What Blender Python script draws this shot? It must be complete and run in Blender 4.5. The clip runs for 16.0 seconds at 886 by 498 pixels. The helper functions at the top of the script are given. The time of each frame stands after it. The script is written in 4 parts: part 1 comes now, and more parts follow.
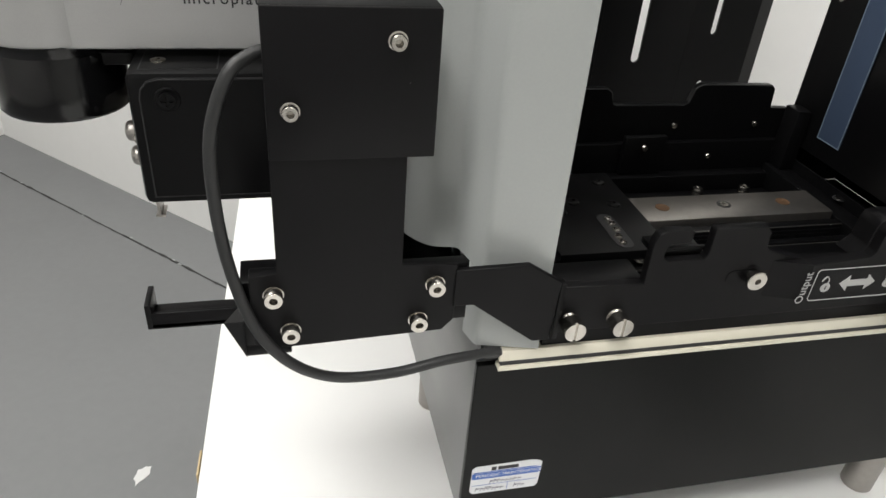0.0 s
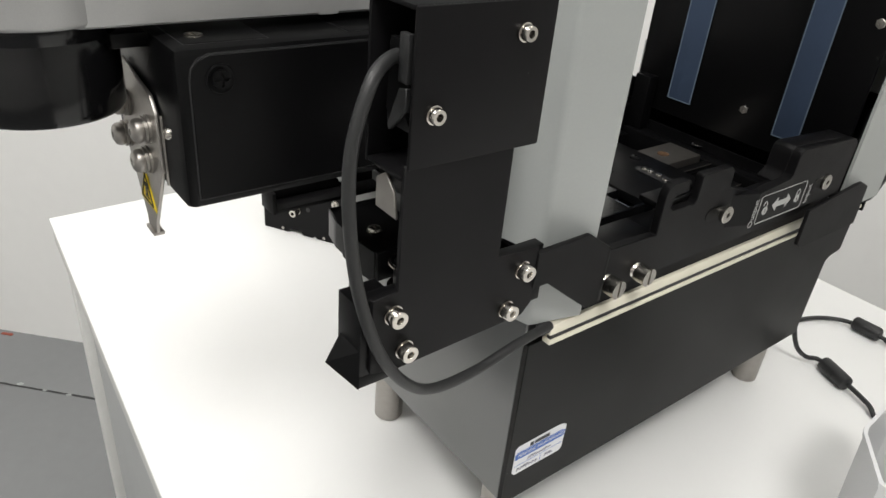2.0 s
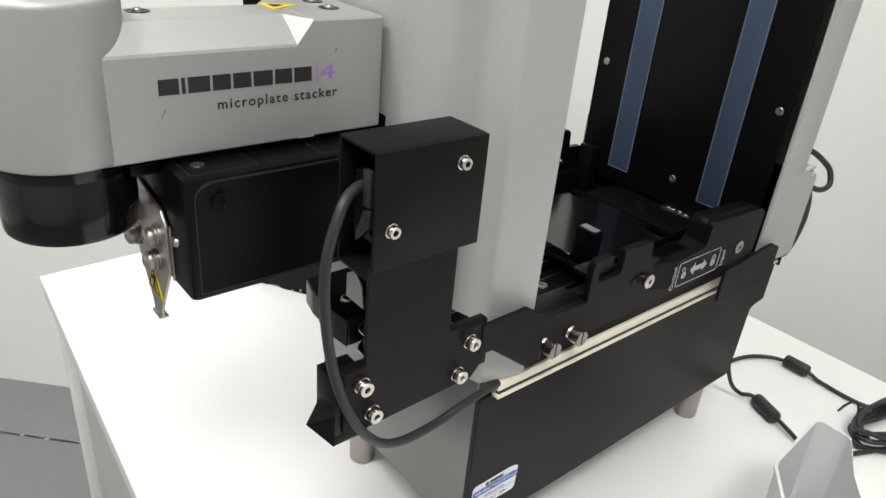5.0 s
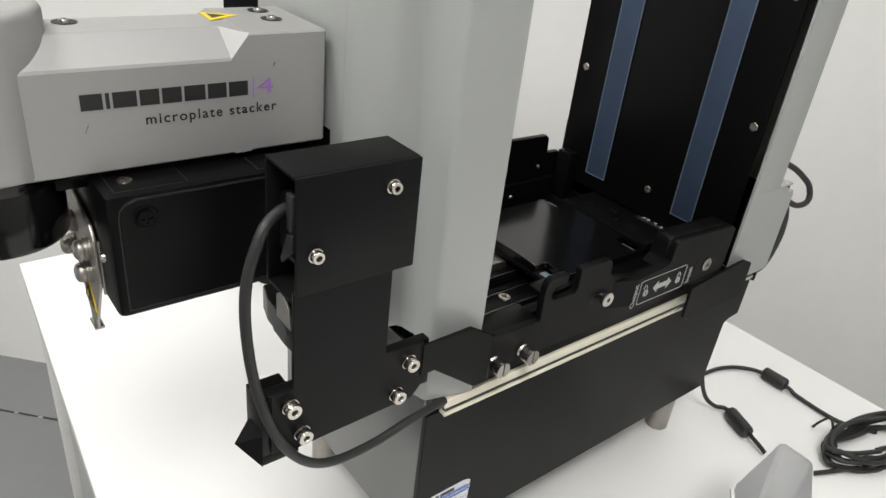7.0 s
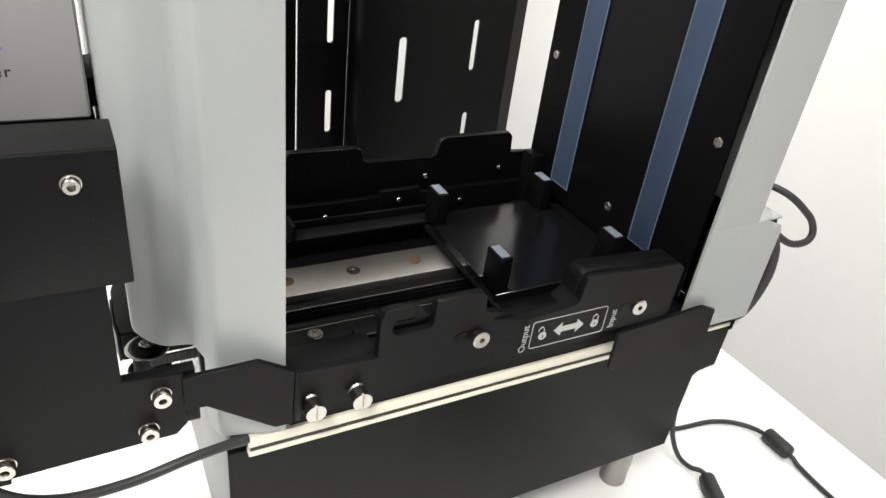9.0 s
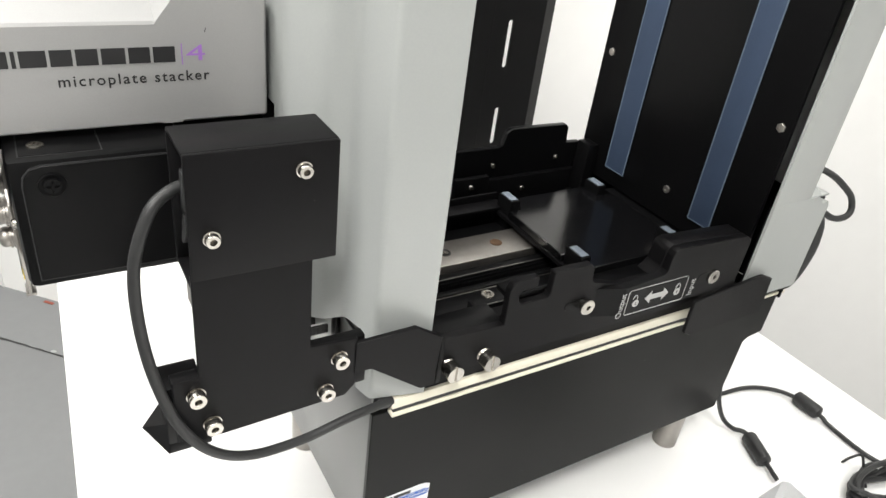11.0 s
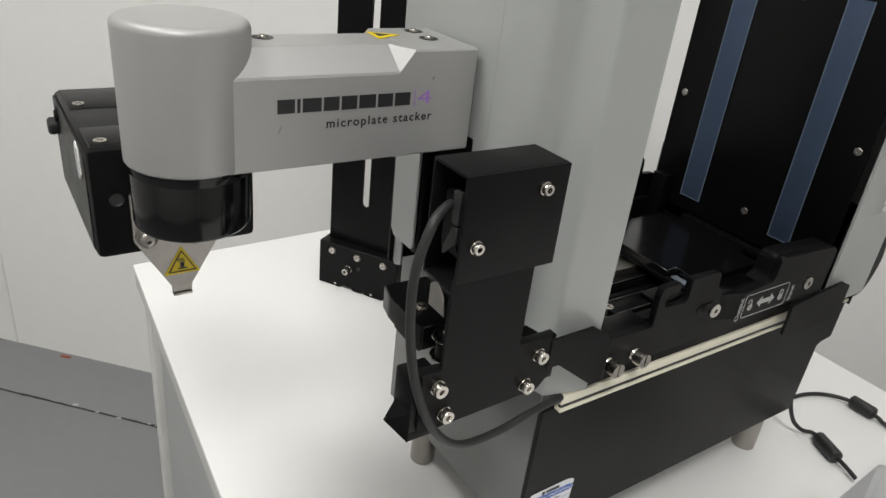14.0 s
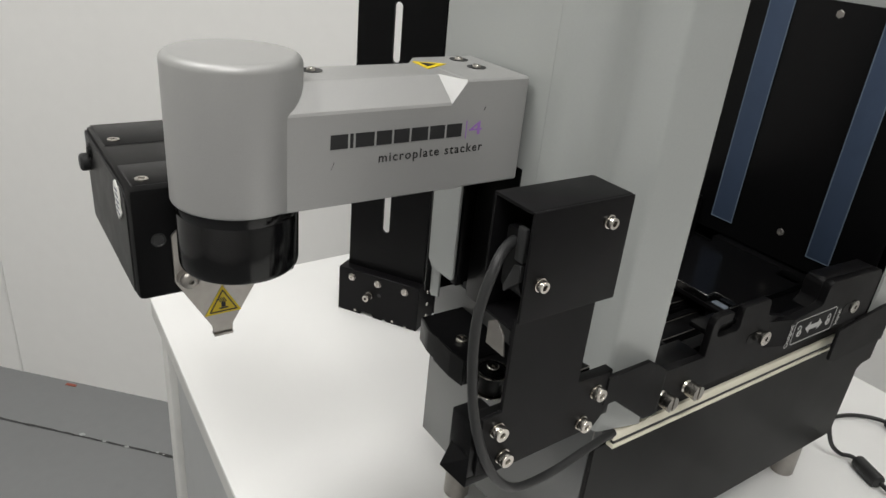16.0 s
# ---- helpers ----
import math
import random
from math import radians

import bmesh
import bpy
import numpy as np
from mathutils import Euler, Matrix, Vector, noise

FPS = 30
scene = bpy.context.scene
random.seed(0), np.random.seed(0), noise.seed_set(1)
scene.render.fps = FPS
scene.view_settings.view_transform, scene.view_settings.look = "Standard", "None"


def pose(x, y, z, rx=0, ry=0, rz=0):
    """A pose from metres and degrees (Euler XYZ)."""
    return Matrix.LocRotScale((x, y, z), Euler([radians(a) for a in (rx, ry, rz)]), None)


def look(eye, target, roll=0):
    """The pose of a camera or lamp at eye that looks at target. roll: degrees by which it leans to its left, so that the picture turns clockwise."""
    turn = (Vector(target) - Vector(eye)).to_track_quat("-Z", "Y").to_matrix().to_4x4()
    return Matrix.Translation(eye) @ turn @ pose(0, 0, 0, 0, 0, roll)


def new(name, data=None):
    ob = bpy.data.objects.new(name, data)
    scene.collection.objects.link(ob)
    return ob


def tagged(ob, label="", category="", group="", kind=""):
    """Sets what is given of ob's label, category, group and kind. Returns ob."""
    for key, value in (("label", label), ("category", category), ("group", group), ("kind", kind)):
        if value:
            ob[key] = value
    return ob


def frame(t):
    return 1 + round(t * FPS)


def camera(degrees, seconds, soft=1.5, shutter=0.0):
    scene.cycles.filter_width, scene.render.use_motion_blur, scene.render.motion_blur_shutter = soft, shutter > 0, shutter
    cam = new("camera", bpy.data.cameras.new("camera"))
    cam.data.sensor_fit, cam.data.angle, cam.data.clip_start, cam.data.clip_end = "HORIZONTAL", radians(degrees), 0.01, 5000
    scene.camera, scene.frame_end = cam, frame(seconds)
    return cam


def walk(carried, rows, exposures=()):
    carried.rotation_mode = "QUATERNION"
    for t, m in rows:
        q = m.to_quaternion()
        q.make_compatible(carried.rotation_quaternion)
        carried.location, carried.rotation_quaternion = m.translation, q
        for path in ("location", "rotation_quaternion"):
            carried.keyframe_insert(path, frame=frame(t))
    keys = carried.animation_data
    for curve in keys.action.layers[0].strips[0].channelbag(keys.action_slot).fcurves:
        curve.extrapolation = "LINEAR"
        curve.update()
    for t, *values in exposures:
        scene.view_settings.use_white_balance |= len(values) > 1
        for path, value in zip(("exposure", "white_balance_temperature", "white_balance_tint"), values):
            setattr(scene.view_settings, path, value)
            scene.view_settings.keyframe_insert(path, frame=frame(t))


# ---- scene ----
cam = camera(64.2, 16.0)
PATH = [
    (0, (-0.004, 0.004, 0.396), (0.429, 1.636, -0.675), 4.7),
    (0.2, (-0.004, 0.001, 0.4), (0.444, 1.624, -0.68), 4.8),
    (0.5, (-0.021, 0.004, 0.395), (0.46, 1.62, -0.682), 4.6),
    (0.7, (-0.044, 0.015, 0.386), (0.512, 1.611, -0.683), 4.7),
    (1, (-0.08, 0.038, 0.373), (0.692, 1.549, -0.686), 5.0),
    (1.5, (-0.126, 0.064, 0.365), (0.87, 1.445, -0.684), 5.2),
    (2, (-0.135, 0.059, 0.381), (0.967, 1.399, -0.614), 5.4),
    (2.5, (-0.134, 0.048, 0.403), (0.991, 1.389, -0.563), 5.5),
    (3, (-0.139, 0.034, 0.416), (0.974, 1.396, -0.536), 5.3),
    (3.5, (-0.148, 0.026, 0.423), (0.982, 1.391, -0.505), 5.1),
    (4, (-0.153, 0.02, 0.429), (0.994, 1.376, -0.49), 5.1),
    (6.5, (-0.158, 0.03, 0.442), (1.042, 1.326, -0.496), 6.1),
    (7, (-0.122, 0.014, 0.449), (1.021, 1.344, -0.512), 6.8),
    (7.5, (-0.059, 0.003, 0.447), (0.967, 1.403, -0.547), 7.1),
    (8, (0.015, -0.006, 0.444), (0.927, 1.452, -0.577), 7.5),
    (8.2, (0.042, -0.009, 0.444), (0.917, 1.467, -0.585), 7.6),
    (10.3, (0.004, 0.015, 0.443), (0.886, 1.472, -0.606), 7.7),
    (10.5, (-0.014, 0.013, 0.445), (0.877, 1.466, -0.602), 7.5),
    (11, (-0.052, 0.001, 0.447), (0.901, 1.425, -0.583), 7.7),
    (11.5, (-0.088, -0.014, 0.449), (0.904, 1.393, -0.569), 7.9),
    (12, (-0.122, -0.012, 0.449), (0.902, 1.386, -0.551), 8.1),
    (12.5, (-0.143, 0.004, 0.441), (0.937, 1.384, -0.523), 7.6),
    (13, (-0.154, 0.018, 0.435), (0.975, 1.371, -0.51), 7.4),
    (13.5, (-0.17, 0.017, 0.442), (0.918, 1.411, -0.493), 7.0),
    (14, (-0.179, 0.012, 0.446), (0.867, 1.456, -0.46), 6.7),
    (14.5, (-0.177, 0.016, 0.448), (0.873, 1.47, -0.438), 6.4),
    (15, (-0.18, 0.022, 0.447), (0.871, 1.477, -0.435), 6.1),
    (15.5, (-0.186, 0.031, 0.443), (0.857, 1.496, -0.432), 6.1),
    (16, (-0.194, 0.041, 0.446), (0.866, 1.5, -0.418), 5.7),
]
EXPOSURE = [(0.0, -0.2), (1.0, -0.18), (1.5, -0.32), (2.0, -0.24), (2.5, -0.14), (4.0, -0.13), (6.5, -0.25), (7.0, -0.3), (7.5, -0.22), (8.0, -0.04), (8.2, 0.06), (10.3, 0.6), (10.5, 0.58), (11.0, 0.4), (11.5, 0.1), (12.0, -0.15), (12.5, -0.3),
            (13.0, -0.34), (13.5, -0.46), (14.0, -0.58), (14.5, -0.62), (15.5, -0.64), (16.0, -0.63)]
walk(cam, [(t, look(eye, target, roll)) for t, eye, target, roll in PATH], EXPOSURE)

# ---- light: ceiling luminaires of a closed white room ----
world = bpy.data.worlds.new("world")
scene.world = world
world.use_nodes = True
world.node_tree.nodes["Background"].inputs[0].default_value = (0.9, 0.95, 1.0, 1)
world.node_tree.nodes["Background"].inputs[1].default_value = 0.05
scene.view_settings.exposure = 0.0
LIGHTS = [(-0.92, 0.70, 27.0), (0.62, 0.15, 2.4), (-0.6, -0.65, 33.0)]   # x, y, watts
CEIL = 1.95


# ---- materials ----
def material(name, color, rough=0.5, metal=0.0, vary=0.15, scale=60.0, bump=0.0, bump_scale=400.0, coat=0.0, stain=0.0,
             stain_scale=6.0, spec=0.5, dust=0.0):
    m = bpy.data.materials.new(name)
    m.use_nodes = True
    nt = m.node_tree
    b = nt.nodes["Principled BSDF"]
    b.inputs["Roughness"].default_value = rough
    b.inputs["Metallic"].default_value = metal
    b.inputs["Coat Weight"].default_value = coat
    b.inputs["Specular IOR Level"].default_value = spec
    tc = nt.nodes.new("ShaderNodeTexCoord")
    n1 = nt.nodes.new("ShaderNodeTexNoise")
    n1.inputs["Scale"].default_value = scale
    n1.inputs["Detail"].default_value = 6
    nt.links.new(tc.outputs["Object"], n1.inputs["Vector"])
    n2 = nt.nodes.new("ShaderNodeTexNoise")
    n2.inputs["Scale"].default_value = stain_scale
    n2.inputs["Detail"].default_value = 4
    nt.links.new(tc.outputs["Object"], n2.inputs["Vector"])
    mix = nt.nodes.new("ShaderNodeMix")
    mix.data_type = "RGBA"
    lo = [c * (1 - vary) for c in color]
    hi = [min(1, c * (1 + vary)) for c in color]
    mix.inputs["A"].default_value = (*lo, 1)
    mix.inputs["B"].default_value = (*hi, 1)
    nt.links.new(n1.outputs["Fac"], mix.inputs["Factor"])
    out = mix.outputs["Result"]
    if stain:
        ramp = nt.nodes.new("ShaderNodeMapRange")
        ramp.inputs["From Min"].default_value = 0.45
        ramp.inputs["From Max"].default_value = 0.75
        ramp.inputs["To Max"].default_value = stain
        nt.links.new(n2.outputs["Fac"], ramp.inputs["Value"])
        mx = nt.nodes.new("ShaderNodeMix")
        mx.data_type = "RGBA"
        mx.inputs["B"].default_value = (*[c * 0.55 for c in color], 1)
        nt.links.new(out, mx.inputs["A"])
        nt.links.new(ramp.outputs["Result"], mx.inputs["Factor"])
        out = mx.outputs["Result"]
    if dust:
        vo = nt.nodes.new("ShaderNodeTexVoronoi")
        vo.inputs["Scale"].default_value = 75.0
        nt.links.new(tc.outputs["Object"], vo.inputs["Vector"])
        lt = nt.nodes.new("ShaderNodeMath")
        lt.operation = "LESS_THAN"
        lt.inputs[1].default_value = dust
        nt.links.new(vo.outputs["Distance"], lt.inputs[0])
        md = nt.nodes.new("ShaderNodeMix")
        md.data_type = "RGBA"
        md.inputs["B"].default_value = (0.16, 0.16, 0.155, 1)
        nt.links.new(out, md.inputs["A"])
        nt.links.new(lt.outputs[0], md.inputs["Factor"])
        out = md.outputs["Result"]
    nt.links.new(out, b.inputs["Base Color"])
    rr = nt.nodes.new("ShaderNodeMapRange")
    rr.inputs["To Min"].default_value = max(0.03, rough - 0.08)
    rr.inputs["To Max"].default_value = min(1, rough + 0.08)
    nt.links.new(n2.outputs["Fac"], rr.inputs["Value"])
    nt.links.new(rr.outputs["Result"], b.inputs["Roughness"])
    if bump:
        n3 = nt.nodes.new("ShaderNodeTexNoise")
        n3.inputs["Scale"].default_value = bump_scale
        n3.inputs["Detail"].default_value = 3
        nt.links.new(tc.outputs["Object"], n3.inputs["Vector"])
        bp = nt.nodes.new("ShaderNodeBump")
        bp.inputs["Strength"].default_value = bump
        bp.inputs["Distance"].default_value = 0.0005
        nt.links.new(n3.outputs["Fac"], bp.inputs["Height"])
        nt.links.new(bp.outputs["Normal"], b.inputs["Normal"])
    return m


M_WALL = material("wall_paint", (0.87, 0.865, 0.85), 0.75, vary=0.02, scale=30, bump=0.25, bump_scale=160, stain=0.04, stain_scale=1.5)
M_CEIL = material("ceiling_paint", (0.8, 0.8, 0.79), 0.8, vary=0.02)
M_FLOOR = material("floor_paint", (0.235, 0.24, 0.245), 0.55, vary=0.06, scale=40, bump=0.2, bump_scale=80, stain=0.12, stain_scale=2.5)
M_JOINT = material("joint_dark", (0.05, 0.05, 0.05), 0.9, vary=0.4, scale=120)
M_DESK = material("desk_laminate", (0.83, 0.83, 0.82), 0.38, vary=0.012, scale=25, stain=0.03, stain_scale=5, bump=0.05, bump_scale=700)
M_EDGE = material("desk_edge", (0.62, 0.62, 0.60), 0.5, vary=0.05, stain=0.15, stain_scale=20)
M_WORN = material("worn_chipboard", (0.55, 0.42, 0.24), 0.8, vary=0.25, scale=300)
M_CAB = material("cabinet_steel", (0.42, 0.43, 0.43), 0.45, vary=0.04, bump=0.1, stain=0.05)
M_BLACK = material("black_powder_coat", (0.0040, 0.0038, 0.0043), 0.46, vary=0.2, scale=500, bump=0.12, bump_scale=1800, stain=0.1, stain_scale=40, spec=0.15, dust=0.016)
M_BLACK2 = material("black_anodised", (0.0036, 0.0036, 0.0039), 0.34, vary=0.2, scale=300, bump=0.06, bump_scale=1500, stain=0.2, stain_scale=60, spec=0.13, dust=0.007)
M_GLOSS = material("black_gloss", (0.004, 0.004, 0.0045), 0.17, vary=0.2, scale=200, stain=0.2, stain_scale=30)
M_VINYL = material("black_panel_film", (0.0035, 0.0037, 0.0037), 0.42, vary=0.12, scale=260, bump=0.05, bump_scale=900, stain=0.1, stain_scale=12, spec=0.15, dust=0.02)
M_COLLAR = material("black_plastic_satin", (0.004, 0.004, 0.0044), 0.15, spec=0.35, vary=0.1, bump=0.03, bump_scale=1500)
M_RUBBER = material("cable_rubber", (0.016, 0.0165, 0.017), 0.5, vary=0.2, scale=300, bump=0.1, bump_scale=900)
M_GREY = material("grey_enamel", (0.36, 0.375, 0.365), 0.25, vary=0.03, scale=900, bump=0.1, bump_scale=1400, stain=0.05, stain_scale=8)
M_DARKGREY = material("dark_grey_enamel", (0.072, 0.075, 0.074), 0.27, vary=0.06, scale=900, bump=0.03, bump_scale=1400, stain=0.02, stain_scale=2.0, spec=1.0)
M_SILVER = material("silver_paint", (0.375, 0.375, 0.37), 0.45, metal=0.36, vary=0.08, scale=2500, bump=0.12, bump_scale=2500, stain=0.04, stain_scale=15)
M_STEEL = material("steel_screw", (0.52, 0.495, 0.455), 0.25, metal=1.0, vary=0.12, scale=900, bump=0.1, bump_scale=1200)
M_BRUSH = material("brushed_steel", (0.38, 0.36, 0.335), 0.42, metal=1.0, vary=0.1, scale=250, bump=0.08, bump_scale=900, stain=0.15, stain_scale=60)
M_BRASS = material("bronze_hole", (0.10, 0.055, 0.028), 0.55, metal=0.3, vary=0.2)
M_CREAM = material("cream_plastic", (0.76, 0.72, 0.60), 0.45, vary=0.05, scale=120, stain=0.12, stain_scale=30)
M_STRIP = material("blue_felt", (0.026, 0.046, 0.088), 0.75, vary=0.25, scale=1500, bump=0.4, bump_scale=2500, stain=0.2, stain_scale=30)
M_STRIPEDGE = material("blue_felt_edge", (0.10, 0.135, 0.18), 0.7, vary=0.2, scale=1500)
M_PAD = material("pale_rubber_pad", (0.17, 0.20, 0.235), 0.45, vary=0.1, scale=600)
M_WHITE = material("white_print", (0.75, 0.75, 0.74), 0.6, vary=0.04)
M_PRINT = material("grey_white_print", (0.42, 0.42, 0.415), 0.6, vary=0.06)
M_INK = material("black_print", (0.015, 0.015, 0.016), 0.5, vary=0.1)
M_PURPLE = material("purple_print", (0.34, 0.17, 0.52), 0.5, vary=0.1)
M_YELLOW = material("warning_yellow", (0.80, 0.60, 0.01), 0.45, vary=0.06)
M_BLUE = material("label_blue", (0.03, 0.11, 0.42), 0.5, vary=0.08)
M_LABEL = material("label_paper", (0.72, 0.73, 0.75), 0.55, vary=0.04, stain=0.08, stain_scale=80)
M_PENCIL = material("handwriting", (0.14, 0.14, 0.18), 0.7)
M_RED = material("red_mark", (0.32, 0.08, 0.05), 0.7)
M_TIE = material("white_tie", (0.75, 0.75, 0.72), 0.4)


def plastic():
    m = bpy.data.materials.new("frosted_plastic")
    m.use_nodes = True
    b = m.node_tree.nodes["Principled BSDF"]
    b.inputs["Base Color"].default_value = (0.80, 0.805, 0.81, 1)
    b.inputs["Roughness"].default_value = 0.35
    b.inputs["Transmission Weight"].default_value = 0.35
    b.inputs["IOR"].default_value = 1.3
    return m


def glow(strength):
    m = bpy.data.materials.new("luminaire_diffuser")
    m.use_nodes = True
    b = m.node_tree.nodes["Principled BSDF"]
    b.inputs["Base Color"].default_value = (0.9, 0.9, 0.9, 1)
    b.inputs["Emission Color"].default_value = (1.0, 0.98, 0.94, 1)
    b.inputs["Emission Strength"].default_value = strength
    return m


M_PLASTIC = plastic()
M_GLOW = glow(6.0)


# ---- mesh helpers ----
def merge(bm, tmp):
    me = bpy.data.meshes.new("tmp")
    tmp.to_mesh(me)
    tmp.free()
    bm.from_mesh(me)
    bpy.data.meshes.remove(me)
    return bm


def shape(*pieces):
    bm = bmesh.new()
    for p in pieces:
        merge(bm, p)
    return bm


def finish(bm, bev, seg=2):
    if bev:
        bmesh.ops.bevel(bm, geom=list(bm.edges), offset=bev, segments=seg, affect="EDGES", clamp_overlap=True, profile=0.5)
    return bm


def box(x0, x1, y0, y1, z0, z1, bev=0.0006, m=None):
    bm = bmesh.new()
    bmesh.ops.create_cube(bm, size=1)
    for v in bm.verts:
        v.co = Vector((x0 + (v.co.x + 0.5) * (x1 - x0), y0 + (v.co.y + 0.5) * (y1 - y0), z0 + (v.co.z + 0.5) * (z1 - z0)))
    finish(bm, bev)
    if m is not None:
        bm.transform(m)
    return bm


def prism(pts, axis, a0, a1, bev=0.0, m=None):
    """A polygon, given in the two other axes in order, extruded along axis from a0 to a1."""
    bm = bmesh.new()

    def at(p, a):
        return {"x": (a, p[0], p[1]), "y": (p[0], a, p[1]), "z": (p[0], p[1], a)}[axis]
    lo = [bm.verts.new(at(p, a0)) for p in pts]
    hi = [bm.verts.new(at(p, a1)) for p in pts]
    n = len(pts)
    bm.faces.new(lo)
    bm.faces.new(hi[::-1])
    for k in range(n):
        bm.faces.new((lo[k], hi[k], hi[(k + 1) % n], lo[(k + 1) % n]))
    bmesh.ops.recalc_face_normals(bm, faces=list(bm.faces))
    finish(bm, bev, 1)
    if m is not None:
        bm.transform(m)
    return bm


def lathe(profile, n=24, m=None):
    """Turned about z: pairs of radius and height, from the bottom up."""
    bm = bmesh.new()
    rings = []
    for r, h in profile:
        if r < 1e-6:
            rings.append([bm.verts.new((0, 0, h))])
        else:
            rings.append([bm.verts.new((r * math.cos(2 * math.pi * k / n), r * math.sin(2 * math.pi * k / n), h)) for k in range(n)])
    for a, b in zip(rings, rings[1:]):
        for k in range(n):
            q = (k + 1) % n
            if len(a) == 1 and len(b) == 1:
                continue
            if len(a) == 1:
                bm.faces.new((a[0], b[q], b[k]))
            elif len(b) == 1:
                bm.faces.new((a[k], a[q], b[0]))
            else:
                bm.faces.new((a[k], a[q], b[q], b[k]))
    if len(rings[0]) > 1:
        bm.faces.new(rings[0][::-1])
    if len(rings[-1]) > 1:
        bm.faces.new(rings[-1])
    if m is not None:
        bm.transform(m)
    return bm


def spline(points, steps=8):
    p = [Vector(q) for q in points]
    p = [p[0] * 2 - p[1]] + p + [p[-1] * 2 - p[-2]]
    out = []
    for k in range(1, len(p) - 2):
        for s in range(steps):
            t = s / steps
            a, b, c, d = p[k - 1], p[k], p[k + 1], p[k + 2]
            out.append(0.5 * ((2 * b) + (c - a) * t + (2 * a - 5 * b + 4 * c - d) * t * t + (3 * b - a - 3 * c + d) * t ** 3))
    out.append(p[-2])
    return out


def tube(points, r, n=12, steps=8, smooth=True):
    path = spline(points, steps) if smooth else [Vector(q) for q in points]
    bm = bmesh.new()
    rings = []
    side = None
    for k, c in enumerate(path):
        d = (path[min(k + 1, len(path) - 1)] - path[max(k - 1, 0)]).normalized()
        if side is None:
            side = d.orthogonal().normalized()
        side = (side - d * side.dot(d)).normalized()
        up = d.cross(side)
        rings.append([bm.verts.new(c + r * (math.cos(2 * math.pi * q / n) * side + math.sin(2 * math.pi * q / n) * up)) for q in range(n)])
    for a, b in zip(rings, rings[1:]):
        for q in range(n):
            bm.faces.new((a[q], a[(q + 1) % n], b[(q + 1) % n], b[q]))
    bm.faces.new(rings[0][::-1])
    bm.faces.new(rings[-1])
    return bm


def mesh_of(name, bm, mat, smooth=True, sharp=38):
    me = bpy.data.meshes.new(name)
    bmesh.ops.recalc_face_normals(bm, faces=list(bm.faces))
    if smooth:
        for f in bm.faces:
            f.smooth = True
        for e in bm.edges:
            if len(e.link_faces) == 2 and e.calc_face_angle(0) > radians(sharp):
                e.smooth = False
    bm.to_mesh(me)
    bm.free()
    me.materials.append(mat)
    return me


def part(name, bm, mat, parent=None, label="", at=None, sharp=38):
    ob = new(name, mesh_of(name, bm, mat, True, sharp))
    if parent is not None:
        ob.parent = parent
    if at is not None:
        ob.matrix_basis = at
    if label:
        ob["label"] = label
    return ob


def share(name, me, parent, at, label=""):
    ob = new(name, me)
    ob.parent = parent
    ob.matrix_basis = at
    if label:
        ob["label"] = label
    return ob


def lettering(name, text, size, mat, parent, at, label="", depth=0.0001, spacing=1.0, align="LEFT", weight=0.0):
    cu = bpy.data.curves.new(name, "FONT")
    cu.body, cu.size, cu.extrude, cu.space_character, cu.align_x, cu.resolution_u = text, size, depth, spacing, align, 3
    cu.offset = weight
    tmp = new("tmp_text", cu)
    me = bpy.data.meshes.new_from_object(tmp.evaluated_get(bpy.context.evaluated_depsgraph_get()))
    bpy.data.objects.remove(tmp)
    me.name = name
    me.materials.clear()
    me.materials.append(mat)
    return share(name, me, parent, at, label)


FRONT = Matrix.Rotation(radians(90), 4, "X")     # a thing turned about z points to -y; text faces -y


def front(x, y, z):
    return Matrix.Translation((x, y, z)) @ FRONT


def thing(name, label, category, at=None, group="", kind=""):
    ob = new(name)
    ob.empty_display_size = 0.02
    if at is not None:
        ob.matrix_basis = at
    return tagged(ob, label, category, group, kind)


# ---- room ----
DIAG = pose(0, 0, 0, 0, 0, 45)       # the room stands at 45 degrees to the desk: local x to the back wall, local y to the left
R_BACK, R_FRONT, S_LEFT, S_RIGHT, Z_FLOOR = 1.203, -2.6, 2.6, -2.2, -0.75


